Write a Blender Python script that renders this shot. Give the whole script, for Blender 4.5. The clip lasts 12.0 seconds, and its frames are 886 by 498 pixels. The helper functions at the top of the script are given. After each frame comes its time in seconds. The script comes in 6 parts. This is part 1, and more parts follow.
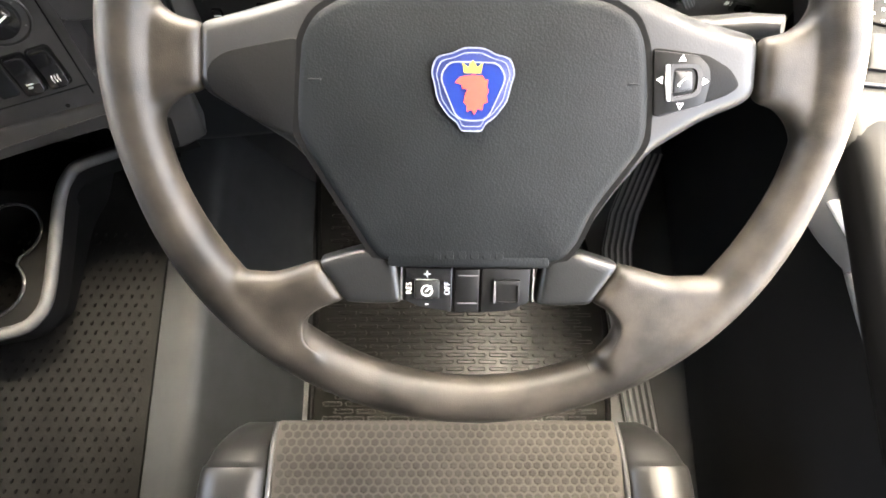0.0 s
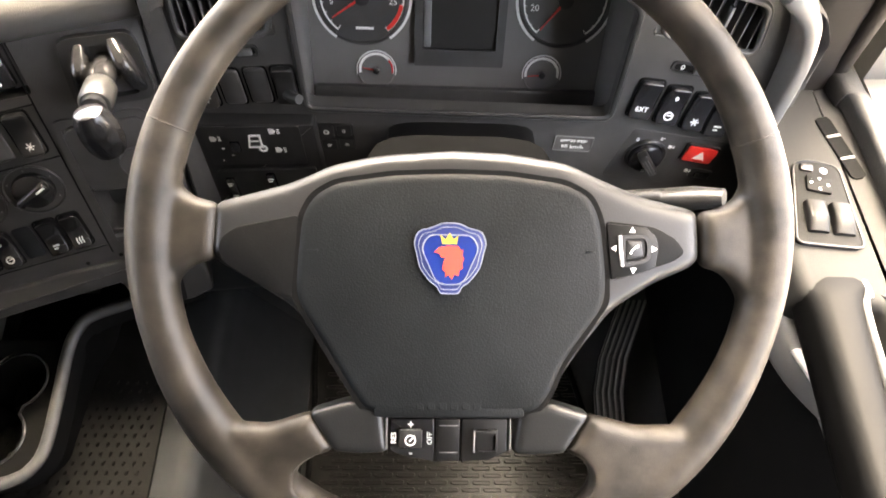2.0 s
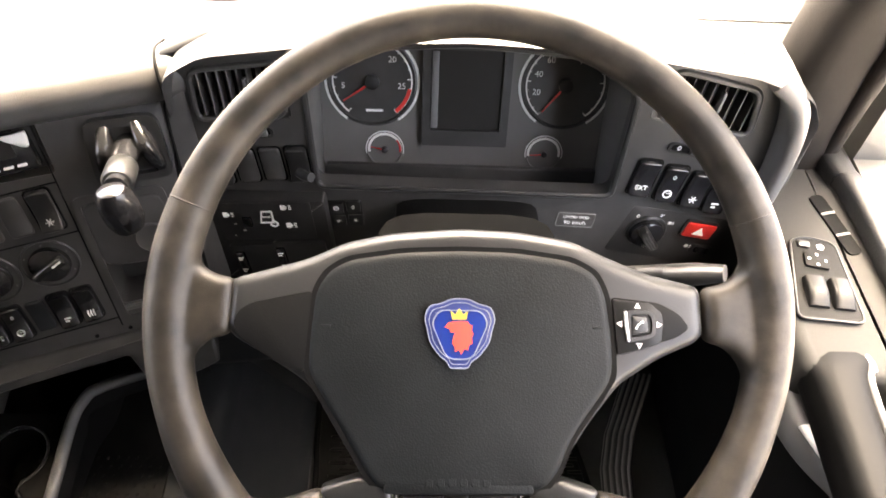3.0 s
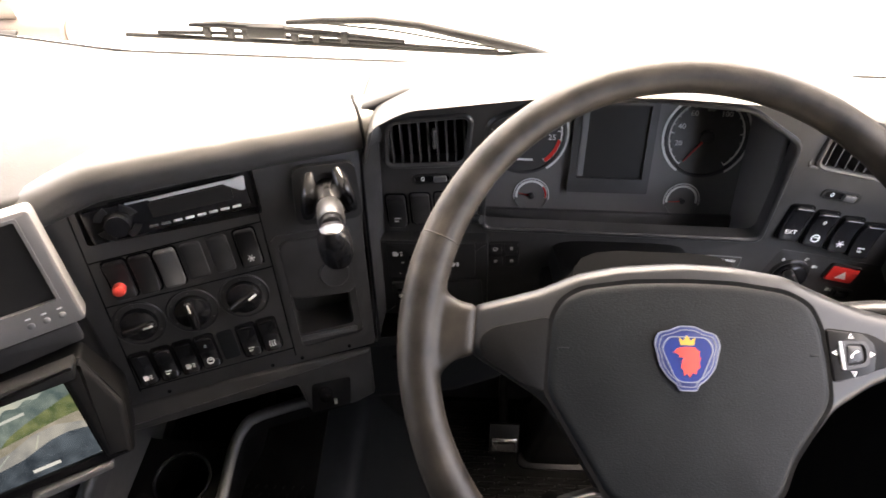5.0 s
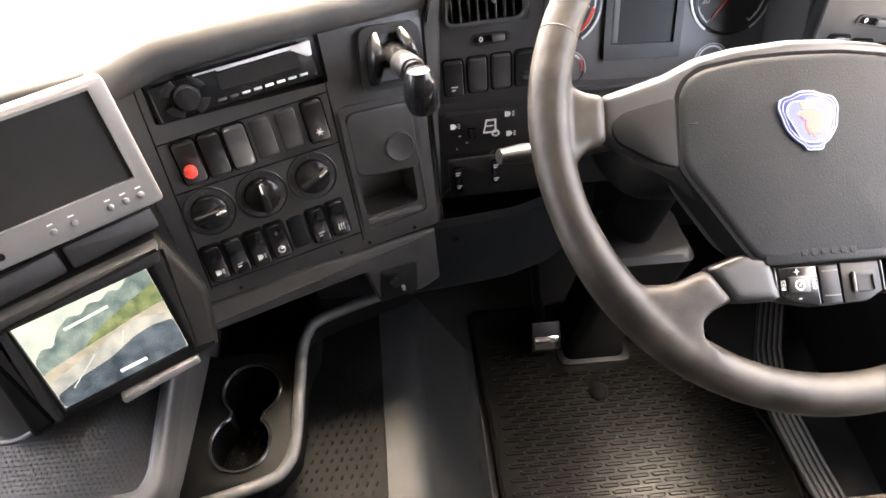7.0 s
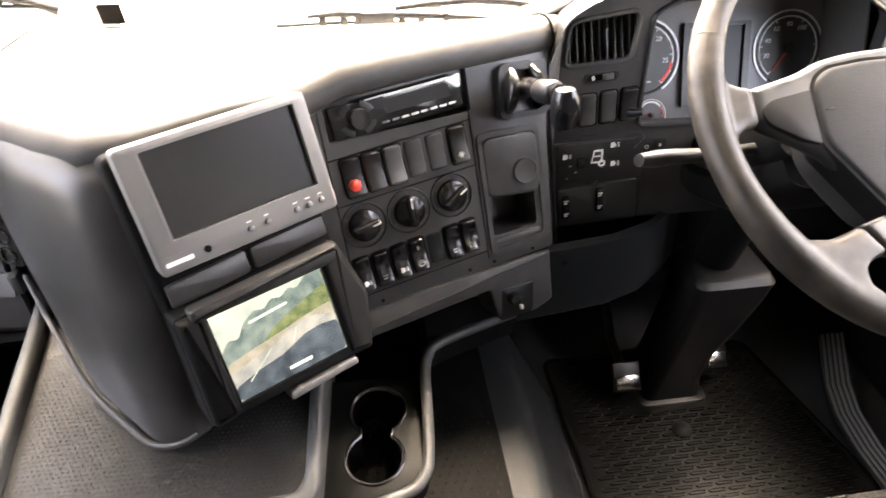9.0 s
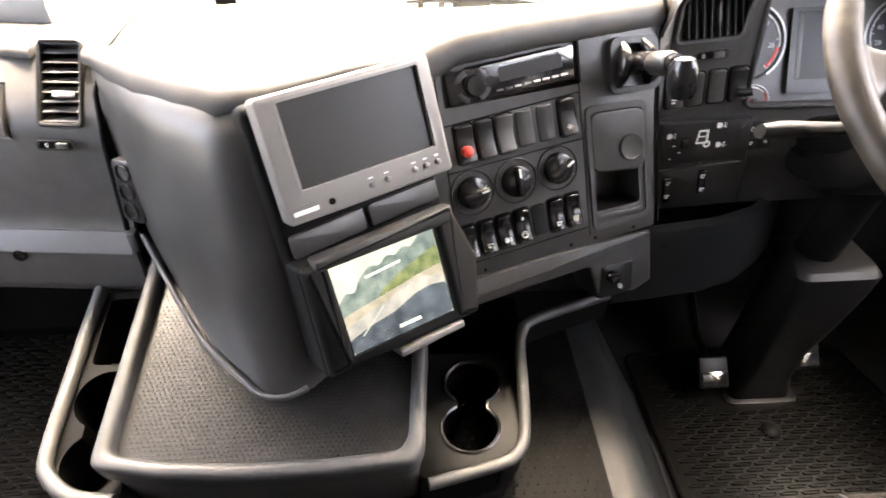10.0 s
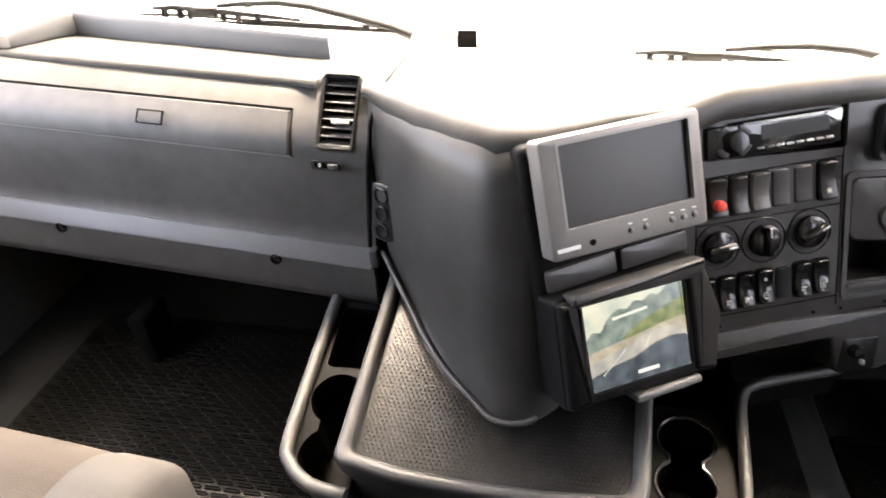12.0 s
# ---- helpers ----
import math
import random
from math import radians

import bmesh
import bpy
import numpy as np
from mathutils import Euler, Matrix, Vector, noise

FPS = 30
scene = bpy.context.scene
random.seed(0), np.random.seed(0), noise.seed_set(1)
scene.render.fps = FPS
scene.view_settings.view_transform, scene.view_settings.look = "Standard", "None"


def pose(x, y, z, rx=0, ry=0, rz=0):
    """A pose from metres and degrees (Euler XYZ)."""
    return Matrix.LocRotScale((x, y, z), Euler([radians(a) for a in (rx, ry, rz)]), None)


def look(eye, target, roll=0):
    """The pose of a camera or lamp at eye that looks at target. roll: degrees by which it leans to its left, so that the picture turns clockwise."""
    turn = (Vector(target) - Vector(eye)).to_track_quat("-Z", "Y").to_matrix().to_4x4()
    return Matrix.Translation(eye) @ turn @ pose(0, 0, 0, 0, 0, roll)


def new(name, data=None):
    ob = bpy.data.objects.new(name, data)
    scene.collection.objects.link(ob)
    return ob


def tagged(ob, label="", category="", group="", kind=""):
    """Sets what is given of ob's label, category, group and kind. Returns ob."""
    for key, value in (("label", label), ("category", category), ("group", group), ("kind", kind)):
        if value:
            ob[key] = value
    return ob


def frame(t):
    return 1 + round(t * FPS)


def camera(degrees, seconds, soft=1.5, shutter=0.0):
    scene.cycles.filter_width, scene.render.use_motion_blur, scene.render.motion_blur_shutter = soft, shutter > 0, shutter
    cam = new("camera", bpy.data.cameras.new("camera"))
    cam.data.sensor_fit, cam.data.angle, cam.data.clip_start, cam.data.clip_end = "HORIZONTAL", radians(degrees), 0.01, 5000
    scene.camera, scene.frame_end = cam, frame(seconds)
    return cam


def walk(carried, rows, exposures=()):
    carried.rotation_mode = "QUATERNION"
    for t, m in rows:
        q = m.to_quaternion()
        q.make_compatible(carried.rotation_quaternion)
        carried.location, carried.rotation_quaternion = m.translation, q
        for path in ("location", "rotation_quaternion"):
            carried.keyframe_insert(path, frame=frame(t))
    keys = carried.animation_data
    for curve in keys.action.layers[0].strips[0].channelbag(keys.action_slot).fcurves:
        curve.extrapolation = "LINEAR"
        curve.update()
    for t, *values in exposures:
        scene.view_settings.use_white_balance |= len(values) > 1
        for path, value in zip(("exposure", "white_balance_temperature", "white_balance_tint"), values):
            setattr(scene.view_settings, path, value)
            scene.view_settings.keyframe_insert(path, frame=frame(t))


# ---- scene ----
cam = camera(69.0, 12.0, 1.6, 0.4)
PATH = [
    (0, (0.0027, 0.1027, 1.0165), (0.0923, 0.6734, -0.8983), 9.29),
    (0.5, (0.0042, 0.1026, 1.0274), (0.0893, 0.7364, -0.8676), 8.04),
    (1, (0.0118, 0.1023, 1.0401), (0.0956, 0.8306, -0.8207), 7.08),
    (1.5, (0.0132, 0.1002, 1.0520), (0.0941, 0.9427, -0.7600), 5.95),
    (2, (0.0134, 0.0962, 1.0610), (0.0925, 1.0646, -0.6871), 5.08),
    (2.5, (0.0116, 0.0943, 1.0671), (0.0898, 1.1647, -0.6205), 4.86),
    (2.7, (0.0097, 0.0934, 1.0702), (0.0874, 1.1990, -0.5946), 4.70),
    (4.3, (-0.0535, 0.0771, 1.0849), (-0.0485, 1.3596, -0.4497), 1.90),
    (4.5, (-0.0755, 0.0701, 1.0929), (-0.0884, 1.3550, -0.4397), 1.61),
    (5, (-0.1343, 0.0496, 1.0984), (-0.1715, 1.3301, -0.4375), 0.80),
    (5.5, (-0.1815, 0.0497, 1.0955), (-0.1910, 1.3269, -0.4436), 0.18),
    (6, (-0.2525, 0.0187, 1.0595), (-0.2468, 1.2858, -0.4880), -0.75),
    (6.5, (-0.2647, -0.0288, 1.0349), (-0.2211, 1.2223, -0.5249), -0.29),
    (6.7, (-0.2668, -0.0397, 1.0200), (-0.1849, 1.2009, -0.5467), -0.01),
    (8.3, (-0.3797, -0.1424, 0.9891), (-0.2283, 0.8643, 0.1025), 0.28),
    (8.5, (-0.3996, -0.1485, 0.9880), (-0.2495, 0.8562, 0.0987), 0.14),
    (9, (-0.4607, -0.1660, 0.9685), (-0.3194, 0.8527, 0.0940), 0.36),
    (9.5, (-0.5025, -0.1791, 0.9504), (-0.3895, 0.8434, 0.0762), 0.26),
    (10, (-0.5331, -0.1989, 0.9299), (-0.4863, 0.8480, 0.0833), -0.89),
    (10.5, (-0.5602, -0.2114, 0.9197), (-0.5870, 0.8582, 0.1012), -2.18),
    (11, (-0.5894, -0.2298, 0.9125), (-0.7510, 1.3883, -0.2518), -3.36),
    (11.5, (-0.6279, -0.2311, 0.9282), (-0.8751, 1.3766, -0.2354), -3.13),
    (12, (-0.6568, -0.2279, 0.9495), (-0.9900, 1.3723, -0.2031), -2.99),
]
walk(cam, [(t, look(eye, target, roll)) for t, eye, target, roll in PATH], [(0, 6.32, 7600, 2), (1.5, 5.84, 7900, 4), (2.5, 5.80, 8200, 6), (4.5, 4.96, 7600, 9), (5.5, 5.24, 7700, 9), (6.5, 6.08, 7700, 8), (8.5, 6.04, 8000, 8), (10.5, 6.26, 8000, 8), (12, 5.66, 7900, 8)])

# ---- world and light ----
world = bpy.data.worlds.new("sky_world")
scene.world = world
world.use_nodes = True
wn = world.node_tree
sky = wn.nodes.new("ShaderNodeTexSky")
sky.sky_type, sky.sun_disc = "NISHITA", False
sky.sun_elevation, sky.sun_rotation = radians(69), radians(16)
sky.air_density, sky.dust_density, sky.ozone_density = 0.4, 7.0, 0.0
wn.links.new(sky.outputs[0], wn.nodes["Background"].inputs[0])
wn.nodes["Background"].inputs[1].default_value = 0.15
sun = new("sun", bpy.data.lights.new("sun", "SUN"))
sun.data.energy, sun.data.angle, sun.data.color = 0.34, radians(50), (1.0, 0.965, 0.915)
sun.matrix_world = look((0, 0, 0), (-0.10, -0.34, -0.93))


# ---- materials ----
def node_mat(name):
    m = bpy.data.materials.new(name)
    m.use_nodes = True
    nt = m.node_tree
    return m, nt, nt.nodes["Principled BSDF"]


def plastic(name, colour, rough=0.5, grain=900.0, bump=0.12, wear=0.25, coat=0.0, metal=0.0, spec=0.5, dust=0.0, mottle=0.0):
    """Moulded plastic: fine pebble grain, larger worn and dusty patches."""
    m, nt, b = node_mat(name)
    N, L = nt.nodes.new, nt.links.new
    tc = N("ShaderNodeTexCoord")
    big = N("ShaderNodeTexNoise")
    big.inputs["Scale"].default_value, big.inputs["Detail"].default_value = 9.0, 6.0
    fine = N("ShaderNodeTexVoronoi")
    fine.inputs["Scale"].default_value = grain
    L(tc.outputs["Object"], big.inputs["Vector"])
    L(tc.outputs["Object"], fine.inputs["Vector"])
    mix = N("ShaderNodeMix")
    mix.data_type = "RGBA"
    mix.inputs["A"].default_value = (*[c * (1 - wear * 0.6) for c in colour], 1)
    mix.inputs["B"].default_value = (*[min(1, c * (1 + wear) + dust) for c in colour], 1)
    ramp = N("ShaderNodeMapRange")
    ramp.inputs["From Min"].default_value, ramp.inputs["From Max"].default_value = 0.3, 0.7
    L(big.outputs["Fac"], ramp.inputs["Value"])
    L(ramp.outputs["Result"], mix.inputs["Factor"])
    col = mix.outputs["Result"]
    if mottle > 0:
        mid = N("ShaderNodeTexNoise")
        mid.inputs["Scale"].default_value, mid.inputs["Detail"].default_value = 42.0, 4.0
        L(tc.outputs["Object"], mid.inputs["Vector"])
        mm = N("ShaderNodeMapRange")
        mm.inputs["From Min"].default_value, mm.inputs["From Max"].default_value = 0.35, 0.66
        mm.inputs["To Min"].default_value, mm.inputs["To Max"].default_value = 1 - mottle, 1 + mottle
        L(mid.outputs["Fac"], mm.inputs["Value"])
        vm = N("ShaderNodeVectorMath")
        vm.operation = "SCALE"
        L(col, vm.inputs[0])
        L(mm.outputs["Result"], vm.inputs["Scale"])
        col = vm.outputs["Vector"]
    L(col, b.inputs["Base Color"])
    rr = N("ShaderNodeMapRange")
    rr.inputs["To Min"].default_value, rr.inputs["To Max"].default_value = rough - 0.07, rough + 0.09
    L(big.outputs["Fac"], rr.inputs["Value"])
    L(rr.outputs["Result"], b.inputs["Roughness"])
    if bump > 0:
        bp = N("ShaderNodeBump")
        bp.inputs["Strength"].default_value, bp.inputs["Distance"].default_value = bump, 0.0006
        L(fine.outputs["Distance"], bp.inputs["Height"])
        L(bp.outputs["Normal"], b.inputs["Normal"])
    b.inputs["Metallic"].default_value, b.inputs["Coat Weight"].default_value = metal, coat
    b.inputs["Specular IOR Level"].default_value = spec
    return m


def glow(name, colour, strength):
    m, nt, b = node_mat(name)
    b.inputs["Base Color"].default_value = (0.02, 0.02, 0.02, 1)
    b.inputs["Emission Color"].default_value, b.inputs["Emission Strength"].default_value = (*colour, 1), strength
    return m


def clear_glass(name, tint=(1, 1, 1), gloss=0.06):
    m = bpy.data.materials.new(name)
    m.use_nodes = True
    nt = m.node_tree
    nt.nodes.remove(nt.nodes["Principled BSDF"])
    t, g, x = (nt.nodes.new(k) for k in ("ShaderNodeBsdfTransparent", "ShaderNodeBsdfGlossy", "ShaderNodeMixShader"))
    t.inputs[0].default_value = (*tint, 1)
    g.inputs["Roughness"].default_value = gloss
    x.inputs[0].default_value = 0.04
    nt.links.new(t.outputs[0], x.inputs[1])
    nt.links.new(g.outputs[0], x.inputs[2])
    nt.links.new(x.outputs[0], nt.nodes["Material Output"].inputs["Surface"])
    return m


BLACK = plastic("black_plastic", (0.014, 0.014, 0.014), 0.36, 1200, 0.15, 0.3)
PANEL = plastic("dark_grey_panel", (0.040, 0.0390, 0.0378), 0.36, 1100, 0.2, 0.25, mottle=0.12)
DASH = plastic("charcoal_dash", (0.056, 0.0540, 0.0512), 0.42, 900, 0.25, 0.2, dust=0.01, mottle=0.10)
GREY = plastic("mid_grey_trim", (0.095, 0.095, 0.094), 0.36, 900, 0.15, 0.2)
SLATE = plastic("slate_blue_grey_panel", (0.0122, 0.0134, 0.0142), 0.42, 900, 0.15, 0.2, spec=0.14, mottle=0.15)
# Darker copy of SLATE: the shade at the knees is in its colour.
KNEEM = plastic("slate_with_painted_shade", (0.0100, 0.0108, 0.0113), 0.5, 900, 0.15, 0.2, spec=0.10)
LEDGEM = plastic("grey_door_ledge", (0.034, 0.0335, 0.0325), 0.6, 900, 0.15, 0.2, spec=0.12)
PALE = plastic("pale_grey_trim", (0.145, 0.145, 0.143), 0.45, 900, 0.12, 0.15)
GLOSS = plastic("gloss_black", (0.012, 0.012, 0.013), 0.16, 600, 0.0, 0.3)
LEATHER = plastic("rim_leather", (0.0220, 0.0184, 0.0146), 0.44, 1500, 0.16, 0.55, spec=0.32, mottle=0.55)
PADMAT = plastic("pad_vinyl", (0.0080, 0.0092, 0.0099), 0.52, 820, 0.22, 0.3, spec=0.15, mottle=0.12)
SILVER = plastic("silver_paint", (0.68, 0.68, 0.67), 0.34, 900, 0.0, 0.15, metal=0.2)
CHROME = plastic("worn_chrome", (0.75, 0.75, 0.76), 0.16, 400, 0.0, 0.15, metal=1.0)
BEZEL = plastic("taupe_monitor_plastic", (0.175, 0.167, 0.157), 0.4, 1200, 0.1, 0.12)
RUBBER = plastic("black_rubber", (0.020, 0.020, 0.020), 0.4, 500, 0.3, 0.5, dust=0.012)
MATR = plastic("mat_rubber", (0.0026, 0.0025, 0.0023), 0.50, 300, 0.2, 0.6, spec=0.05, mottle=0.4)
# Near-black for dark joints, and painted as shade in recesses and under rims.
HOLE = plastic("joint_and_recess_shade", (0.006, 0.006, 0.006), 0.7, 400, 0.0, 0.2, spec=0.05)
WHITE = plastic("white_print", (0.78, 0.78, 0.76), 0.5, 900, 0.0, 0.05)
REDP = plastic("red_plastic", (0.62, 0.03, 0.025), 0.35, 900, 0.0, 0.1)
REDK = plastic("red_knob", (0.70, 0.060, 0.045), 0.4, 900, 0.0, 0.1)
BLUE = plastic("blue_enamel", (0.024, 0.038, 0.15), 0.3, 900, 0.0, 0.1)
NAVY = plastic("deep_blue_enamel", (0.006, 0.022, 0.15), 0.3, 900, 0.0, 0.1)
GOLD = plastic("gold_enamel", (0.50, 0.33, 0.06), 0.3, 900, 0.0, 0.1)
CLOTH = plastic("headliner_cloth", (0.10, 0.097, 0.092), 0.9, 700, 0.4, 0.1)
SEATS = plastic("pale_seat_side", (0.070, 0.065, 0.058), 0.7, 900, 0.2, 0.15, spec=0.15)
TAN = plastic("beige_vinyl", (0.060, 0.051, 0.042), 0.8, 800, 0.3, 0.15, spec=0.15)
CONC = plastic("pale_concrete", (0.42, 0.41, 0.39), 0.9, 30, 0.3, 0.25)
LINER = plastic("tray_liner", (0.012, 0.012, 0.012), 0.30, 260, 0.25, 0.6, coat=0.65, spec=0.75, mottle=0.4)
LINER.node_tree.nodes["Principled BSDF"].inputs["Coat Roughness"].default_value = 0.24
TRIMG = plastic("satin_grey_trim", (0.047, 0.047, 0.0465), 0.48, 900, 0.12, 0.2, mottle=0.12)
EMB = plastic("badge_silver", (0.24, 0.26, 0.31), 0.35, 900, 0.0, 0.1, metal=0.2)
PMAT = plastic("worn_mat_rubber", (0.0062, 0.0058, 0.0052), 0.34, 300, 0.3, 0.6, spec=0.22, mottle=0.3)
# White so that the cowl melts into the glare beyond the windscreen.
COWL = plastic("cowl_glare_white", (0.72, 0.72, 0.71), 0.3, 900, 0.0, 0.05)
UMBER = plastic("dark_umber_trim", (0.012, 0.0098, 0.0082), 0.7, 900, 0.2, 0.2, spec=0.15)
HUBG = plastic("hub_grey", (0.021, 0.0210, 0.0210), 0.35, 900, 0.08, 0.2, spec=0.46)
SPOKEG = plastic("spoke_grey", (0.0125, 0.0128, 0.0130), 0.30, 900, 0.08, 0.2, spec=0.42)
# Lightened in place of the haze and cover-glass reflection over the dials.
FACE = plastic("cluster_face", (0.120, 0.116, 0.111), 0.34, 900, 0.05, 0.15)
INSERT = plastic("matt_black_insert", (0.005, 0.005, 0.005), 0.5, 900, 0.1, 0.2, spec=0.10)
KNOB = plastic("satin_black_knob", (0.008, 0.008, 0.008), 0.38, 900, 0.05, 0.2, spec=0.25)
GLASS = clear_glass("window_glass")
DARKGLASS = plastic("dark_screen_glass", (0.020, 0.0192, 0.0180), 0.36, 300, 0.0, 0.25, spec=0.3)
CUPB = plastic("cup_holder_black", (0.0030, 0.0030, 0.0030), 0.45, 900, 0.1, 0.2, spec=0.10)
PODM = plastic("matt_pod_grey", (0.010, 0.010, 0.010), 0.62, 900, 0.15, 0.2, spec=0.12)
# Paler than the hood itself: side light from the door window is in the colour.
HOODG = plastic("hood_paled_for_side_light", (0.12, 0.118, 0.114), 0.38, 900, 0.15, 0.15)


# ---- mesh helpers ----
def done(name, bm, mat, m=None, parent=None, smooth=40):
    bmesh.ops.recalc_face_normals(bm, faces=bm.faces[:])
    me = bpy.data.meshes.new(name)
    bm.to_mesh(me)
    bm.free()
    me.materials.append(mat)
    for p in me.polygons:
        p.use_smooth = True
    me.set_sharp_from_angle(angle=radians(smooth))
    ob = new(name, me)
    if parent is not None:
        ob.parent = parent
    if m is not None:
        ob.matrix_local = m
    return ob


def part(name, bm, mat, parent, label="", m=None, smooth=40):
    ob = done(name, bm, mat, m, parent, smooth)
    return tagged(ob, label) if label else ob


def thing(name, m, label, category, group="", kind=""):
    ob = new(name)
    ob.empty_display_size = 0.02
    ob.matrix_world = m
    return tagged(ob, label, category, group, kind)


def solo(name, bm, mat, m, label, category, group="", kind="", smooth=40):
    return tagged(done(name, bm, mat, m, None, smooth), label, category, group, kind)


def rbox(cx, cy, cz, sx, sy, sz, r=0.003, seg=2, bm=None):
    bm = bm or bmesh.new()
    g = bmesh.ops.create_cube(bm, size=1)
    vs = g["verts"]
    for v in vs:
        v.co = Vector((v.co.x * sx + cx, v.co.y * sy + cy, v.co.z * sz + cz))
    if r > 0:
        es = list({e for v in vs for e in v.link_edges})
        bmesh.ops.bevel(bm, geom=es, offset=min(r, 0.49 * min(sx, sy, sz)), segments=seg, profile=0.5, affect="EDGES")
    return bm


def rounded(pts, r, seg=4):
    """A closed outline with its corners rounded by r."""
    out, n = [], len(pts)
    for i in range(n):
        a, b, c = (Vector(pts[(i + k) % n]) for k in (-1, 0, 1))
        d1, d2 = (a - b), (c - b)
        rr = min(r, d1.length * 0.45, d2.length * 0.45)
        p, q = b + d1.normalized() * rr, b + d2.normalized() * rr
        for k in range(seg + 1):
            s = k / seg
            out.append(tuple(p * (1 - s) ** 2 + b * 2 * s * (1 - s) + q * s * s))
    return out


def rect(cx, cy, sx, sy, r=0.0, seg=4):
    pts = [(cx - sx / 2, cy - sy / 2), (cx + sx / 2, cy - sy / 2), (cx + sx / 2, cy + sy / 2), (cx - sx / 2, cy + sy / 2)]
    return rounded(pts, r, seg) if r > 0 else pts


def circle(cx, cy, r, n=32):
    return [(cx + r * math.cos(2 * math.pi * k / n), cy + r * math.sin(2 * math.pi * k / n)) for k in range(n)]


def prism(pts, z0, z1, bevel=0.0, seg=2, bm=None, dome=0.0):
    """A plate with this outline from z0 up to z1, its upper edge rounded by bevel."""
    bm = bm or bmesh.new()
    n = len(pts)
    c = Vector((sum(p[0] for p in pts) / n, sum(p[1] for p in pts) / n))
    rings = [[(p[0], p[1], z0) for p in pts]]
    steps = [(0.0, z1)] if bevel <= 0 else [(bevel * (1 - math.cos(a)), z1 - bevel + bevel * math.sin(a)) for a in [k * math.pi / 2 / seg for k in range(seg + 1)]]
    nor = []
    for i in range(n):
        a, b = Vector(pts[i - 1]), Vector(pts[(i + 1) % n])
        t = b - a
        v = Vector((-t.y, t.x))
        v = v.normalized() if v.length > 1e-9 else Vector((0, 0))
        nor.append(v)
    area = sum(pts[i - 1][0] * pts[i][1] - pts[i][0] * pts[i - 1][1] for i in range(n))
    sgn = 1 if area > 0 else -1
    for inset, z in steps:
        rings.append([(p[0] + sgn * nor[i].x * inset, p[1] + sgn * nor[i].y * inset, z) for i, p in enumerate(pts)])
    vs = [[bm.verts.new(p) for p in ring] for ring in rings]
    for a, b in zip(vs, vs[1:]):
        for i in range(n):
            j = (i + 1) % n
            bm.faces.new((a[i], a[j], b[j], b[i]))
    bm.faces.new(vs[0][::-1])
    if dome:
        last = vs[-1]
        for f in (0.66, 0.33):
            ring = [bm.verts.new((c.x + (v.co.x - c.x) * f, c.y + (v.co.y - c.y) * f, z1 + dome * (1 - f * f))) for v in vs[-1]]
            for i in range(n):
                j = (i + 1) % n
                bm.faces.new((last[i], last[j], ring[j], ring[i]))
            last = ring
        bm.faces.new(last)
    else:
        bm.faces.new(vs[-1])
    return bm


def frame_ring(outer, inner, z0, z1, bm=None):
    """A flat ring between two outlines of equal count, from z0 to z1."""
    bm = bm or bmesh.new()
    n = len(outer)
    o0, o1, i0, i1 = ([bm.verts.new((*p, z)) for p in pts] for pts, z in ((outer, z0), (outer, z1), (inner, z0), (inner, z1)))
    for k in range(n):
        j = (k + 1) % n
        for q in ((o0[k], o0[j], o1[j], o1[k]), (i0[j], i0[k], i1[k], i1[j]), (o1[k], o1[j], i1[j], i1[k]), (o0[j], o0[k], i0[k], i0[j])):
            bm.faces.new(q)
    return bm


def lathe(profile, seg=32, bm=None, m=None):
    bm = bm or bmesh.new()
    rings = []
    for r, z in profile:
        rings.append([bm.verts.new((r * math.cos(2 * math.pi * k / seg), r * math.sin(2 * math.pi * k / seg), z)) for k in range(seg)] if r > 1e-6 else [bm.verts.new((0, 0, z))])
    for a, b in zip(rings, rings[1:]):
        for k in range(seg):
            j = (k + 1) % seg
            q = [a[k % len(a)], a[j % len(a)], b[j % len(b)], b[k % len(b)]]
            q = list(dict.fromkeys(q))
            if len(q) > 2:
                bm.faces.new(q)
    if m is not None:
        bmesh.ops.transform(bm, matrix=m, verts=[v for r in rings for v in r])
    return bm


def tube(path, radius, seg=12, bm=None, closed=False, flat=1.0):
    """A round bar along a path; radius is a number or one for each point."""
    bm = bm or bmesh.new()
    pts = [Vector(p) for p in path]
    n = len(pts)
    rad = radius if isinstance(radius, (list, tuple)) else [radius] * n
    rings, up = [], None
    for i, p in enumerate(pts):
        a = pts[i - 1] if (i > 0 or closed) else p
        b = pts[(i + 1) % n] if (i < n - 1 or closed) else p
        t = (b - a).normalized()
        if up is None:
            up = t.orthogonal().normalized()
        up = (up - t * up.dot(t)).normalized()
        s = t.cross(up)
        rings.append([bm.verts.new(p + (up * math.cos(2 * math.pi * k / seg) + s * math.sin(2 * math.pi * k / seg) * flat) * rad[i]) for k in range(seg)])
    for i in range(n if closed else n - 1):
        a, b = rings[i], rings[(i + 1) % n]
        for k in range(seg):
            j = (k + 1) % seg
            bm.faces.new((a[k], a[j], b[j], b[k]))
    if not closed:
        bm.faces.new(rings[0][::-1])
        bm.faces.new(rings[-1])
    return bm


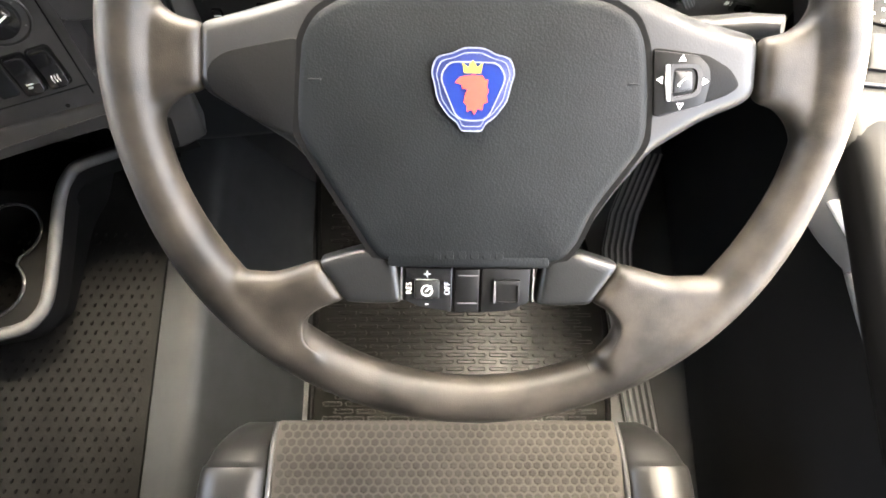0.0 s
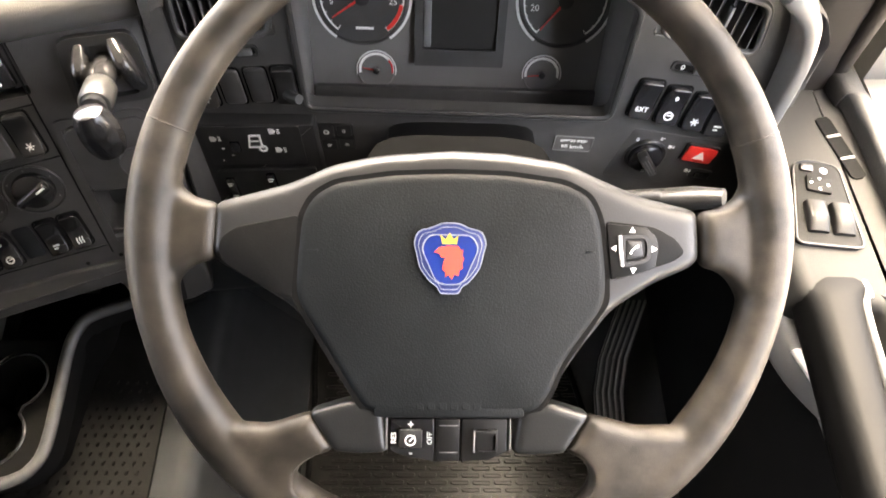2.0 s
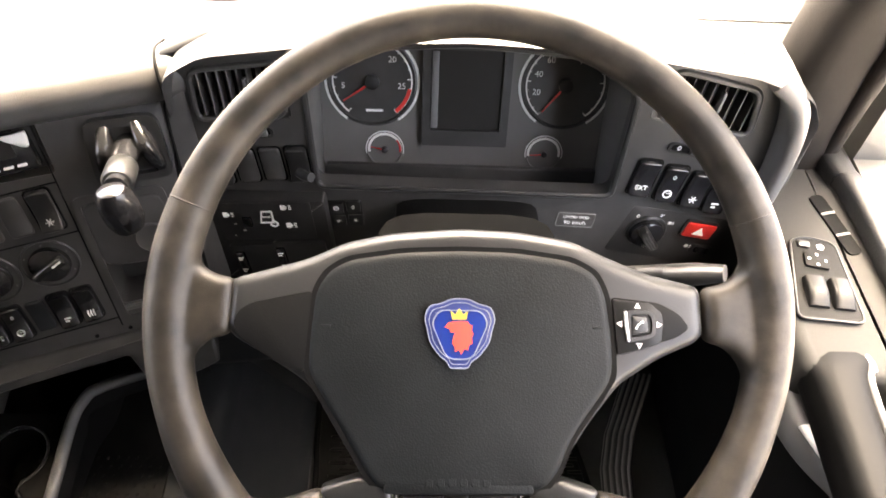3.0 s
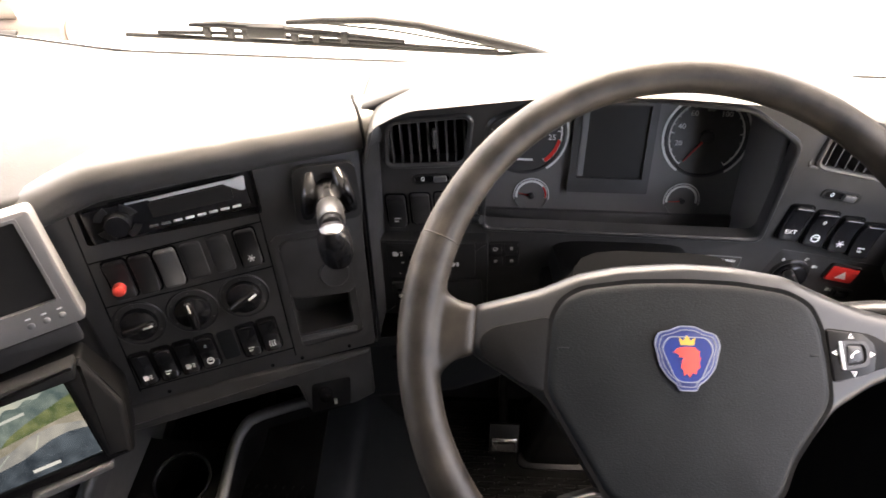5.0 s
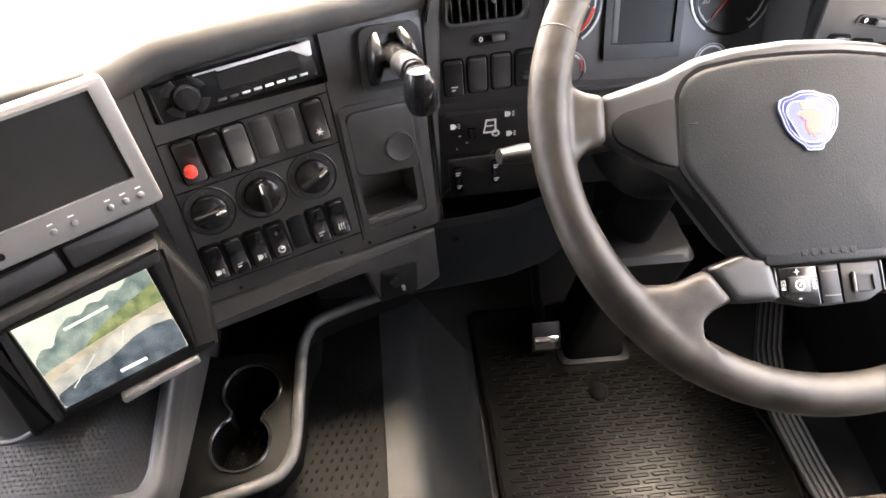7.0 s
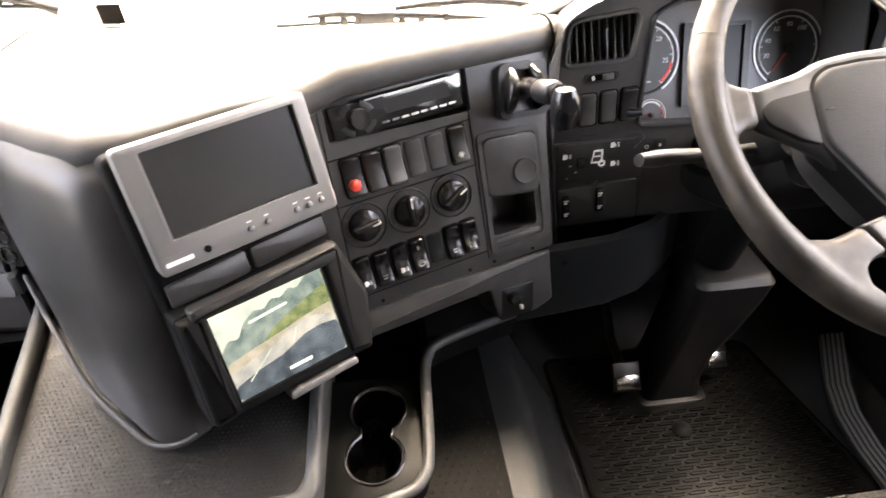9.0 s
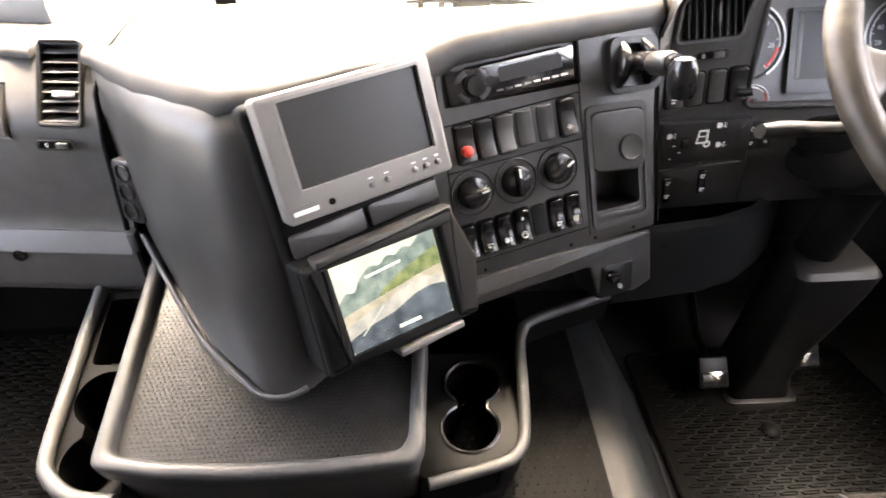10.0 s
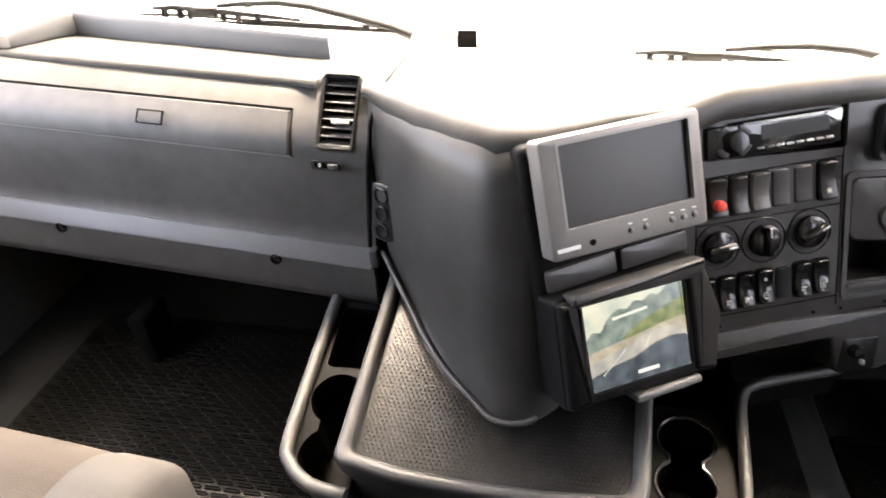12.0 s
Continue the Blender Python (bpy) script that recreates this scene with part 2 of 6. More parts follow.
def loft(sections, bm=None, close=False, caps=True):
    """Skin through sections of equal point count."""
    bm = bm or bmesh.new()
    vs = [[bm.verts.new(p) for p in s] for s in sections]
    n = len(sections[0])
    for a, b in zip(vs, vs[1:]):
        for k in range(n if close else n - 1):
            j = (k + 1) % n
            bm.faces.new((a[k], a[j], b[j], b[k]))
    if caps and close:
        bm.faces.new(vs[0][::-1])
        bm.faces.new(vs[-1])
    return bm


def cut(bm, *cutters):
    """The mesh with the cutters taken away."""
    def temp(b):
        bmesh.ops.recalc_face_normals(b, faces=b.faces[:])
        me = bpy.data.meshes.new("temp")
        b.to_mesh(me)
        b.free()
        return new("temp", me)
    base = temp(bm)
    tools = [temp(c) for c in cutters]
    for t in tools:
        md = base.modifiers.new("cut", "BOOLEAN")
        md.operation, md.object, md.solver = "DIFFERENCE", t, "EXACT"
    bpy.context.view_layer.update()
    me = bpy.data.meshes.new_from_object(base.evaluated_get(bpy.context.evaluated_depsgraph_get()))
    for o in (base, *tools):
        bpy.data.objects.remove(o)
    out = bmesh.new()
    out.from_mesh(me)
    bpy.data.meshes.remove(me)
    return out


def thick(bm, t):
    """Gives an open sheet a thickness, away from its normals."""
    bmesh.ops.recalc_face_normals(bm, faces=bm.faces[:])
    bmesh.ops.solidify(bm, geom=bm.faces[:], thickness=t)
    return bm


def axes(o, r, u):
    """The pose with this origin whose x runs along r and whose y runs along u."""
    r = Vector(r).normalized()
    n = r.cross(Vector(u)).normalized()
    u = n.cross(r)
    return Matrix(((r.x, u.x, n.x, o[0]), (r.y, u.y, n.y, o[1]), (r.z, u.z, n.z, o[2]), (0, 0, 0, 1)))


def at(u, v, w=0.0, turn=0.0):
    return pose(u, v, w, 0, 0, turn)


def words(text, size, mat, parent, m, name="lettering", label="", depth=0.0002):
    cu = bpy.data.curves.new("text", "FONT")
    cu.body, cu.size, cu.extrude, cu.align_x, cu.align_y = text, size, depth, "CENTER", "CENTER"
    cu.resolution_u = 2
    tmp = new("text", cu)
    bpy.context.view_layer.update()
    me = bpy.data.meshes.new_from_object(tmp.evaluated_get(bpy.context.evaluated_depsgraph_get()))
    bpy.data.objects.remove(tmp)
    me.name = name
    me.materials.clear()
    me.materials.append(mat)
    ob = new(name, me)
    ob.parent, ob.matrix_local = parent, m
    return tagged(ob, label) if label else ob


# Local frames of the main faces: x to the right, y up the face, z out of it.
WHEEL = axes((0.0435, 0.3045, 0.689), (1, 0.0052, -0.0085), (0, 0.8525, 0.5224)) @ Matrix.Scale(1.035, 4)
CEN = axes((-0.355, 0.456, 0.509), (0.95, 0.313, 0), (-0.116, 0.351, 0.929))
DRV = axes((0.05, 0.545, 0.52), (1, 0, 0), (0, 0.12, 0.993))
LCD = axes((0.06, 0.655, 0.52), (1, 0, 0), (0, 0.42, 0.907))
MON = axes((-0.589, 0.368, 0.617), (0.862, 0.508, 0), (-0.2, 0.339, 0.919))
SCR = axes((-0.56, 0.303, 0.475), (0.872, 0.49, 0), (-0.214, 0.38, 0.9))

# ---- large structure ----
XL, XR, YB, ZT = -1.78, 0.525, -1.15, 2.0

ground = solo("ground", prism(rect(0, 20, 900, 900), -1.75, -1.7), CONC, Matrix(), "pale concrete yard around the cab", "ground", kind="structure")
floor = solo("floor", rbox(-0.61, -0.1, -0.02, 2.36, 2.2, 0.04, 0.0), RUBBER, Matrix(), "black rubber cab floor", "floor", kind="structure")
pass_floor = solo("floor_passenger", rbox(-1.32, 0.15, 0.02, 0.90, 1.5, 0.06, 0.004), RUBBER, Matrix(), "raised black passenger floor", "floor", kind="structure")
# Ceiling and rear wall are unseen; both are darkened to weaken bounced light.
roof = solo("ceiling", rbox(-0.61, -0.265, ZT + 0.03, 2.42, 1.97, 0.05, 0.02), CLOTH, Matrix(), "unseen cab ceiling, darkened to cut bounce", "ceiling", kind="structure")
rear = solo("wall_rear", rbox(-0.61, YB - 0.02, 0.98, 2.42, 0.05, 2.06, 0.0), UMBER, Matrix(), "unseen rear wall of the cab, darkened to cut bounce", "wall", kind="structure")


def side_wall(name, x, label, top, front):
    """A door side with a window opening through it."""
    bm = prism([(YB, -0.04), (front, -0.04), (front, 0.6), (0.66, ZT), (YB, ZT)], 0, 0.05)
    win = prism([(-0.28, 0.585), (0.575, 0.578), (0.595, 0.72), (0.52, 1.2), (0.45, top), (-0.28, top)], -0.1, 0.2)
    return solo(name, cut(bm, win), DASH, axes((x, 0, 0), (0, 1, 0), (0, 0, 1)), label, "wall", kind="structure")


side_wall("wall_right", XR - 0.05, "dark driver door side with a window opening", 1.45, 0.83)
# The left opening's top is unseen, raised to let more light onto the tray.
side_wall("wall_left", XL - 0.02, "dark passenger door side with a window opening", 1.72, 0.95)
firewall = solo("wall_front", rbox(-0.61, 0.94, 0.20, 2.34, 0.05, 0.48, 0.0), BLACK, Matrix(), "dark bulkhead under the windscreen", "wall", kind="structure")
# Unseen block, added and sized to keep steep sun off the cab interior.
sun_blocker = solo("unseen_sun_blocker", rbox(-0.61, 0.575, 1.635, 2.38, 0.39, 0.75, 0.03), PANEL, Matrix(), "unseen dark block above the windscreen, added to stop sun", "trim", kind="structure")

# Engine tunnel with a slanted, rounded side towards the driver.
tun = []
for y in (-1.1, -0.4, 0.0, 0.30, 0.52):
    tun.append([(-0.90, y, 0.0), (-0.90, y, 0.20), (-0.290, y, 0.200), (-0.275, y, 0.198), (-0.264, y, 0.193), (-0.257, y, 0.185), (-0.250, y, 0.170), (-0.182, y, 0.03), (-0.172, y, 0.010), (-0.163, y, 0.0)])
tunnel = solo("engine_tunnel", loft(tun, close=True), SLATE, Matrix(), "slate grey plastic engine tunnel with slanted side", "engine tunnel", kind="structure")

# Dash top: one sheet from the front lips to the windscreen.
TOPMAT = plastic("dash_top", (0.035, 0.0345, 0.0338), 0.58, 700, 0.25, 0.15, spec=0.2, mottle=0.08)
COLM = plastic("column_charcoal", (0.034, 0.0334, 0.0322), 0.36, 800, 0.22, 0.2, spec=0.5, mottle=0.10)
lip = [(-1.76, 0.62, 0.677), (-1.35, 0.588, 0.660), (-1.02, 0.566, 0.646), (-0.982, 0.555, 0.6465), (-0.977, 0.578, 0.645), (-0.919, 0.574, 0.647), (-0.914, 0.536, 0.648), (-0.905, 0.532, 0.648), (-0.872, 0.490, 0.656), (-0.822, 0.434, 0.664), (-0.77, 0.39, 0.669), (-0.72, 0.36, 0.672), (-0.67, 0.37, 0.672), (-0.60, 0.42, 0.668),
       (-0.511, 0.468, 0.662), (-0.40, 0.51, 0.664), (-0.300, 0.542, 0.665), (-0.244, 0.560, 0.666), (-0.235, 0.575, 0.690), (-0.19, 0.575, 0.712), (0.05, 0.58, 0.732), (0.30, 0.575, 0.712), (0.352, 0.572, 0.68), (0.372, 0.572, 0.62), (0.385, 0.60, 0.575), (0.55, 0.63, 0.57)]


def base_y(x):
    """How far ahead the foot of the windscreen lies."""
    return 0.785 + 0.012 * max(0, -x) if x > -0.6 else 0.793 + 0.16 * min(0.8, -0.6 - x)


def lip_round(x):
    """The radius of the dash top's front edge: wide over the console column."""
    return 0.012 + 0.030 * max(0.0, 1 - abs(x + 0.765) / 0.16)


rows = []
for d in (0.0, 0.02, 0.08, 0.18, 0.32, 0.5, 0.72, 1.0):
    row = []
    for x, y, z in lip:
        r = lip_round(x)
        back = Vector((x, base_y(x), 0.598))
        run = (back - Vector((x, y, z))).length
        p = Vector((x, y, z)).lerp(back, min(1.0, d * r / run))
        p.z -= r * (1 - math.sqrt(1 - (1 - d) ** 2))
        row.append(tuple(p))
    rows.append(row)
for s in range(1, 9):
    f = s / 8
    row = []
    for x, y, z in lip:
        back = Vector((x, base_y(x), 0.598))
        r = lip_round(x) / (back - Vector((x, y, z))).length
        g = r + (1 - r) * f
        p = Vector((x, y, z)).lerp(back, g)
        p.z += 0.014 * math.sin(math.pi * f)
        row.append(tuple(p))
    rows.append(row)
rows.append([(x, base_y(x) + 0.006, 0.578) for x, y, z in lip])
rows.append([(x, base_y(x) + 0.02, 0.0) for x, y, z in lip])
VEN = axes((-0.948, 0.5385, 0.6090), (1, -0.06, -0.02), (0.012, 0.058, 0.0764))


def vent_hole():
    """The room that the passenger vent takes out of the dash."""
    bm = rbox(0, 0, 0.012, 0.050, 0.100, 0.09, 0)
    bmesh.ops.transform(bm, matrix=VEN, verts=bm.verts[:])
    return bm


dtop = solo("dash_top", thick(loft(rows), 0.012), TOPMAT, Matrix(), "grey moulded dash top below the windscreen", "dashboard", kind="structure")

xs = [XL + 0.05 * k for k in range(47)]
screen_pane = solo("window_1", loft([[(x, base_y(x) + 0.035 - 0.16 * f, 0.573 + 1.0 * f) for x in xs] for f in (0, 0.5, 1)]), GLASS, Matrix(), "large clear windscreen pane", "window", kind="structure")
screen_pane.visible_shadow = False
wbase = solo("windscreen_seal", tube([(x, base_y(x) + 0.003, 0.5965) for x in xs], 0.0028, 8), INSERT, Matrix(), "black rubber seal at the windscreen foot", "seal", kind="structure")
cowl = solo("cowl_panel", loft([[(x, base_y(x) + 0.05, 0.555) for x in xs], [(x, base_y(x) + 0.26, 0.43) for x in xs], [(x, base_y(x) + 0.28, 0.0) for x in xs]]), COWL, Matrix(), "cowl outside the windscreen, whitened to pass for glare", "vehicle body", kind="structure")

# ---- steering wheel ----
wheel = thing("steering_wheel", WHEEL, "four-spoke steering wheel in worn brown-grey leather", "steering wheel")
R0 = 0.1978


def sweep(stations, seg=18, sub=5, power=0.75, bm=None):
    """A smooth solid through stations of (centre, half width vector, half height vector)."""
    st = [[Vector(v) for v in row] for row in stations]
    rows = []
    n = len(st)
    for i in range(n - 1):
        a, b, c, d = st[max(i - 1, 0)], st[i], st[i + 1], st[min(i + 2, n - 1)]
        for k in range(sub + (i == n - 2)):
            t = k / sub
            rows.append([0.5 * (2 * b[j] + (c[j] - a[j]) * t + (2 * a[j] - 5 * b[j] + 4 * c[j] - d[j]) * t * t + (3 * b[j] - a[j] - 3 * c[j] + d[j]) * t ** 3) for j in range(3)])
    secs = []
    for c, w, h in rows:
        ring = []
        for k in range(seg):
            a = 2 * math.pi * k / seg
            x, y = math.cos(a), math.sin(a)
            ring.append(tuple(c + w * math.copysign(abs(x) ** power, x) + h * math.copysign(abs(y) ** power, y)))
        secs.append(ring)
    return loft(secs, bm, close=True)


def pillow(pts, z0, z1, r, seg=4, bm=None):
    """A plate with this outline whose upper and lower edges are both rounded by r."""
    bm = bm or bmesh.new()
    n = len(pts)
    area = sum(pts[i - 1][0] * pts[i][1] - pts[i][0] * pts[i - 1][1] for i in range(n))
    sgn = 1 if area > 0 else -1
    nor = []
    for i in range(n):
        t = Vector(pts[(i + 1) % n]) - Vector(pts[i - 1])
        nor.append(Vector((-t.y, t.x)).normalized() * sgn)
    steps = []
    for k in range(seg + 1):
        q = math.pi / 2 * k / seg
        steps.append((r * (1 - math.sin(q)), z0 + r * (1 - math.cos(q))))
    steps += [(i, z0 + z1 - z) for i, z in reversed(steps)]
    vs = [[bm.verts.new((p[0] + d.x * i, p[1] + d.y * i, z)) for p, d in zip(pts, nor)] for i, z in steps]
    for p, q in zip(vs, vs[1:]):
        for i in range(n):
            j = (i + 1) % n
            bm.faces.new((p[i], p[j], q[j], q[i]))
    bm.faces.new(vs[0][::-1])
    bm.faces.new(vs[-1])
    return bm


def fused(bm, size, rounds):
    """Overlapping solids melted into one smooth skin."""
    me = bpy.data.meshes.new("temp")
    bmesh.ops.recalc_face_normals(bm, faces=bm.faces[:])
    bm.to_mesh(me)
    bm.free()
    ob = new("temp", me)
    md = ob.modifiers.new("fuse", "REMESH")
    md.mode, md.voxel_size = "VOXEL", size
    sm = ob.modifiers.new("soft", "SMOOTH")
    sm.factor, sm.iterations = 0.5, rounds
    bpy.context.view_layer.update()
    got = bpy.data.meshes.new_from_object(ob.evaluated_get(bpy.context.evaluated_depsgraph_get()))
    bpy.data.objects.remove(ob)
    out = bmesh.new()
    out.from_mesh(got)
    bpy.data.meshes.remove(got)
    return out


def rim_at(a, out=0.0, up=0.0):
    """A point of the rim's centre line, or beside it; the rim leans a little more than the hub."""
    return (0.0022 + (R0 + out) * math.cos(a), (1.016 * R0 + out) * math.sin(a), 0.044 * R0 * math.sin(a) + up)


# The rim swells into thumb rests where the spokes join it.
path, rad = [], []
for k in range(144):
    a = 2 * math.pi * k / 144
    swell = max(math.exp(-((abs(math.atan2(math.sin(a - c), math.cos(a - c))) / 0.40) ** 2)) for c in (math.pi * 0.97, math.pi * 0.03, math.pi * 1.22, math.pi * 1.78))
    low = max(0.0, -math.sin(a)) ** 2
    rad.append(0.0136 + 0.0020 * swell + 0.0020 * low)
    path.append(rim_at(a, 0.0020 * low))
grip = tube(path, rad, 20, closed=True)
for a in (math.radians(159), math.radians(21), math.radians(244), math.radians(292)):
    rr = 0.0138 if math.sin(a) < -0.5 else 0.0142
    g = [rim_at(a, rr * math.cos(b), rr * math.sin(b)) for b in [2 * math.pi * k / 24 for k in range(24)]]
    part("seam", tube(g, 0.0008, 6, closed=True), LEATHER, wheel)
for sx in (-1, 1):
    arm = [(0.197, 0.062), (0.1865, 0.050), (0.177, 0.034), (0.167, 0.0275), (0.1530, 0.0255), (0.1545, -0.0115), (0.168, -0.0135), (0.178, -0.023), (0.1865, -0.043), (0.197, -0.060)]
    pillow(rounded([(sx * x, y) for x, y in arm], 0.006, 3), -0.0118, 0.0078, 0.0090, 5, grip)
    low = [(0.158, -0.120), (0.140, -0.1145), (0.122, -0.1155), (0.0945, -0.1065), (0.0785, -0.1315), (0.0905, -0.1370), (0.0965, -0.1455), (0.0945, -0.1560), (0.0840, -0.1665), (0.094, -0.184), (0.145, -0.150)]
    if sx < 0:
        low[5:9] = [(0.0935, -0.1365), (0.1040, -0.1440), (0.1035, -0.1560), (0.0890, -0.1670)]
    else:
        low = [(x - 0.010 * max(0.0, min(1.0, (0.135 - x) / 0.035)), y - 0.001) for x, y in low]
    pillow(rounded([(sx * x, y) for x, y in low], 0.004, 3), -0.0115, 0.0085, 0.0092, 5, grip)
    trim = [(0.0965, -0.1065), (0.0835, -0.1025), (0.0705, -0.0985), (0.050, -0.1020), (0.046, -0.1330), (0.0625, -0.1335), (0.0800, -0.1325)]
    if sx > 0:
        trim = [(x - 0.0115, y - 0.001) for x, y in trim]
    part("lower_trim", fused(pillow(rounded([(sx * x, y) for x, y in trim], 0.002, 2), -0.012, 0.0070, 0.0034, 3), 0.0012, 40), SPOKEG, wheel, "smooth grey plastic spoke trim")
part("rim", fused(grip, 0.0016, 22), LEATHER, wheel, "worn brown-grey leather rim with spoke ends", smooth=180)

# Hub shell with both upper arms in one smooth moulding.
shell = [(-0.1572, 0.0250), (-0.137, 0.0305), (-0.108, 0.0390), (-0.083, 0.0505), (-0.0535, 0.0570), (-0.0091, 0.0612), (0.0283, 0.0600), (0.0661, 0.0546), (0.0891, 0.0445), (0.116, 0.0340), (0.1525, 0.0260),
         (0.1548, -0.0060), (0.1490, -0.0120), (0.125, -0.0225), (0.098, -0.0400), (0.078, -0.066), (0.055, -0.102), (-0.060, -0.102), (-0.085, -0.066), (-0.108, -0.0400), (-0.1366, -0.0225), (-0.1540, -0.0125), (-0.1595, -0.0060)]
bm = pillow(rounded(shell, 0.006, 3), -0.014, 0.0060, 0.0095, 6)
pillow(rounded([(-0.088, 0.050), (-0.05, 0.058), (0.0, 0.062), (0.05, 0.058), (0.082, 0.049), (0.088, -0.03), (0.05, -0.098), (-0.055, -0.098), (-0.095, -0.03)], 0.02), -0.060, 0.004, 0.012, 4, bm)
part("hub_shell", fused(bm, 0.0017, 8), HUBG, wheel, "smooth grey plastic hub shell with arms", smooth=180)
left = [(-0.1530, -0.0040), (-0.1505, 0.0040), (-0.1420, 0.0100), (-0.1030, 0.0185), (-0.1070, -0.0345), (-0.1226, -0.0290), (-0.1490, -0.0125)]
part("arm_insert", prism(rounded(left[::-1], 0.004), 0.000, 0.0068, 0.0010), INSERT, wheel, "matt black spoke insert")
right = [(0.0900, 0.0182), (0.122, 0.0148), (0.1359, 0.0078), (0.1430, -0.0015), (0.1350, -0.0075), (0.0955, -0.0205)]
part("arm_insert", prism(rounded(right[::-1], 0.004), 0.000, 0.0066, 0.0008), INSERT, wheel)
pk = part("phone_switch", prism(rounded([(0.0908, 0.0166), (0.1160, 0.0143), (0.1230, 0.0085), (0.1247, 0.0019), (0.1228, -0.0115), (0.1185, -0.0135), (0.0945, -0.0196)][::-1], 0.002), 0.003, 0.0078, 0.0006), KNOB, wheel, "black phone key pad")
part("key_frame", frame_ring(rounded([(0.1000, 0.0092), (0.1165, 0.0096), (0.1195, 0.0040), (0.1190, -0.0055), (0.1160, -0.0080), (0.1020, -0.0112)], 0.002, 3), rounded([(0.1025, 0.0072), (0.1145, 0.0076), (0.1168, 0.0030), (0.1165, -0.0040), (0.1145, -0.0060), (0.1030, -0.0085)], 0.002, 3), 0.0070, 0.0092), BLACK, pk)
part("key", prism(rounded([(0.1030, 0.0060), (0.1130, 0.0056), (0.1142, -0.0040), (0.1030, -0.0062)][::-1], 0.0015), 0.0070, 0.0096, 0.0008), BLACK, pk)
# Silver bar imitates the bright highlight on the key frame's left side.
part("bracket", sweep([((0.0990, 0.0090, 0.0082), (0.0010, 0, 0), (0, 0, 0.0012)), ((0.0998, -0.0010, 0.0086), (0.0012, 0, 0), (0, 0, 0.0014)), ((0.1012, -0.0106, 0.0082), (0.0010, 0, 0), (0, 0, 0.0012))], 10, 3), SILVER, pk, "silver bar painted as the frame's left highlight")
for px, py, an in ((0.1072, 0.0122, 90), (0.1085, -0.0128, -90), (0.0958, 0.0008, 180), (0.1212, 0.0006, 0)):
    tri = [(px + 0.0024 * math.cos(radians(an + d)), py + 0.0024 * math.sin(radians(an + d))) for d in (0, 120, 240)]
    inner = [(px + (x - px) * 0.55, py + (y - py) * 0.55) for x, y in tri]
    part("arrow", frame_ring(tri, inner, 0.0074, 0.0082), WHITE, pk)
part("handset_mark", tube([(0.1058, -0.0024, 0.0098), (0.1064, -0.0006, 0.0098), (0.1090, 0.0018, 0.0098), (0.1106, 0.0022, 0.0098)], [0.0010, 0.0005, 0.0005, 0.0010], 6), WHITE, pk)

pad = [(-0.1030, 0.018), (-0.0955, 0.0316), (-0.0814, 0.0402), (-0.0456, 0.0460), (-0.0094, 0.0478), (0.0272, 0.0474), (0.0642, 0.0428), (0.081, 0.0341), (0.0882, 0.0195), (0.0925, -0.0097), (0.0935, -0.0350), (0.0660, -0.0750), (0.0585, -0.0950), (0.0500, -0.1055), (0.0396, -0.1085), (-0.0480, -0.1085), (-0.0620, -0.1055), (-0.0720, -0.0900), (-0.1065, -0.0340), (-0.1060, -0.0135)]
part("pad_joint", prism(rounded([(-0.0074 + (x + 0.0074) * 1.010, -0.03 + (y + 0.03) * 1.012) for x, y in pad][::-1], 0.006, 3), -0.02, 0.0066), HOLE, wheel)
apad = part("airbag_pad", prism(rounded(pad[::-1], 0.010, 3), -0.02, 0.0088, 0.0075, 6, dome=0.0035), PADMAT, wheel, "black grained airbag pad")
# Emblem as plain coloured shapes, without lettering.
ex, ey = -0.0090, -0.0072
shield = [(x * 0.94, y * 0.94) for x, y in ((-0.0245, 0.010), (-0.0215, 0.0185), (-0.012, 0.0205), (-0.006, 0.0238), (0.006, 0.0238), (0.012, 0.0205), (0.0215, 0.0185), (0.0245, 0.010), (0.0225, 0.004), (0.0205, -0.006), (0.0135, -0.0155), (0.0080, -0.0190), (0.0065, -0.0235), (-0.0065, -0.0235), (-0.0080, -0.0190), (-0.0135, -0.0155), (-0.0205, -0.006), (-0.0225, 0.004))]
zs = 0.0136
emb = part("emblem", prism([(ex + x, ey + y) for x, y in rounded(shield[::-1], 0.003, 2)], 0.008, zs, 0.0006), BLUE, wheel, "blue shield badge with silver outlines")


def ringof(f0, f1):
    o = rounded(shield[::-1], 0.003, 2)
    return frame_ring([(ex + x * f0, ey + y * f0) for x, y in o], [(ex + x * f1, ey + y * f1) for x, y in o], zs - 0.0004, zs + 0.0005)


part("outline", ringof(1.0, 0.965), EMB, emb)
field = rounded([(ex + x, ey + y) for x, y in ((-0.0135, 0.0150), (0.0138, 0.0150), (0.0185, 0.0070), (0.0085, -0.0165), (-0.0080, -0.0165), (-0.0185, 0.0070))], 0.006, 5)
part("field", prism(field[::-1], zs - 0.0004, zs + 0.0003), NAVY, emb, "deep blue inner field")
part("outline", frame_ring(field, [(ex + (x - ex) * 0.95, ey + (y - ey) * 0.95) for x, y in field], zs - 0.0004, zs + 0.0006), EMB, emb)
part("outline", ringof(0.885, 0.86), EMB, emb)
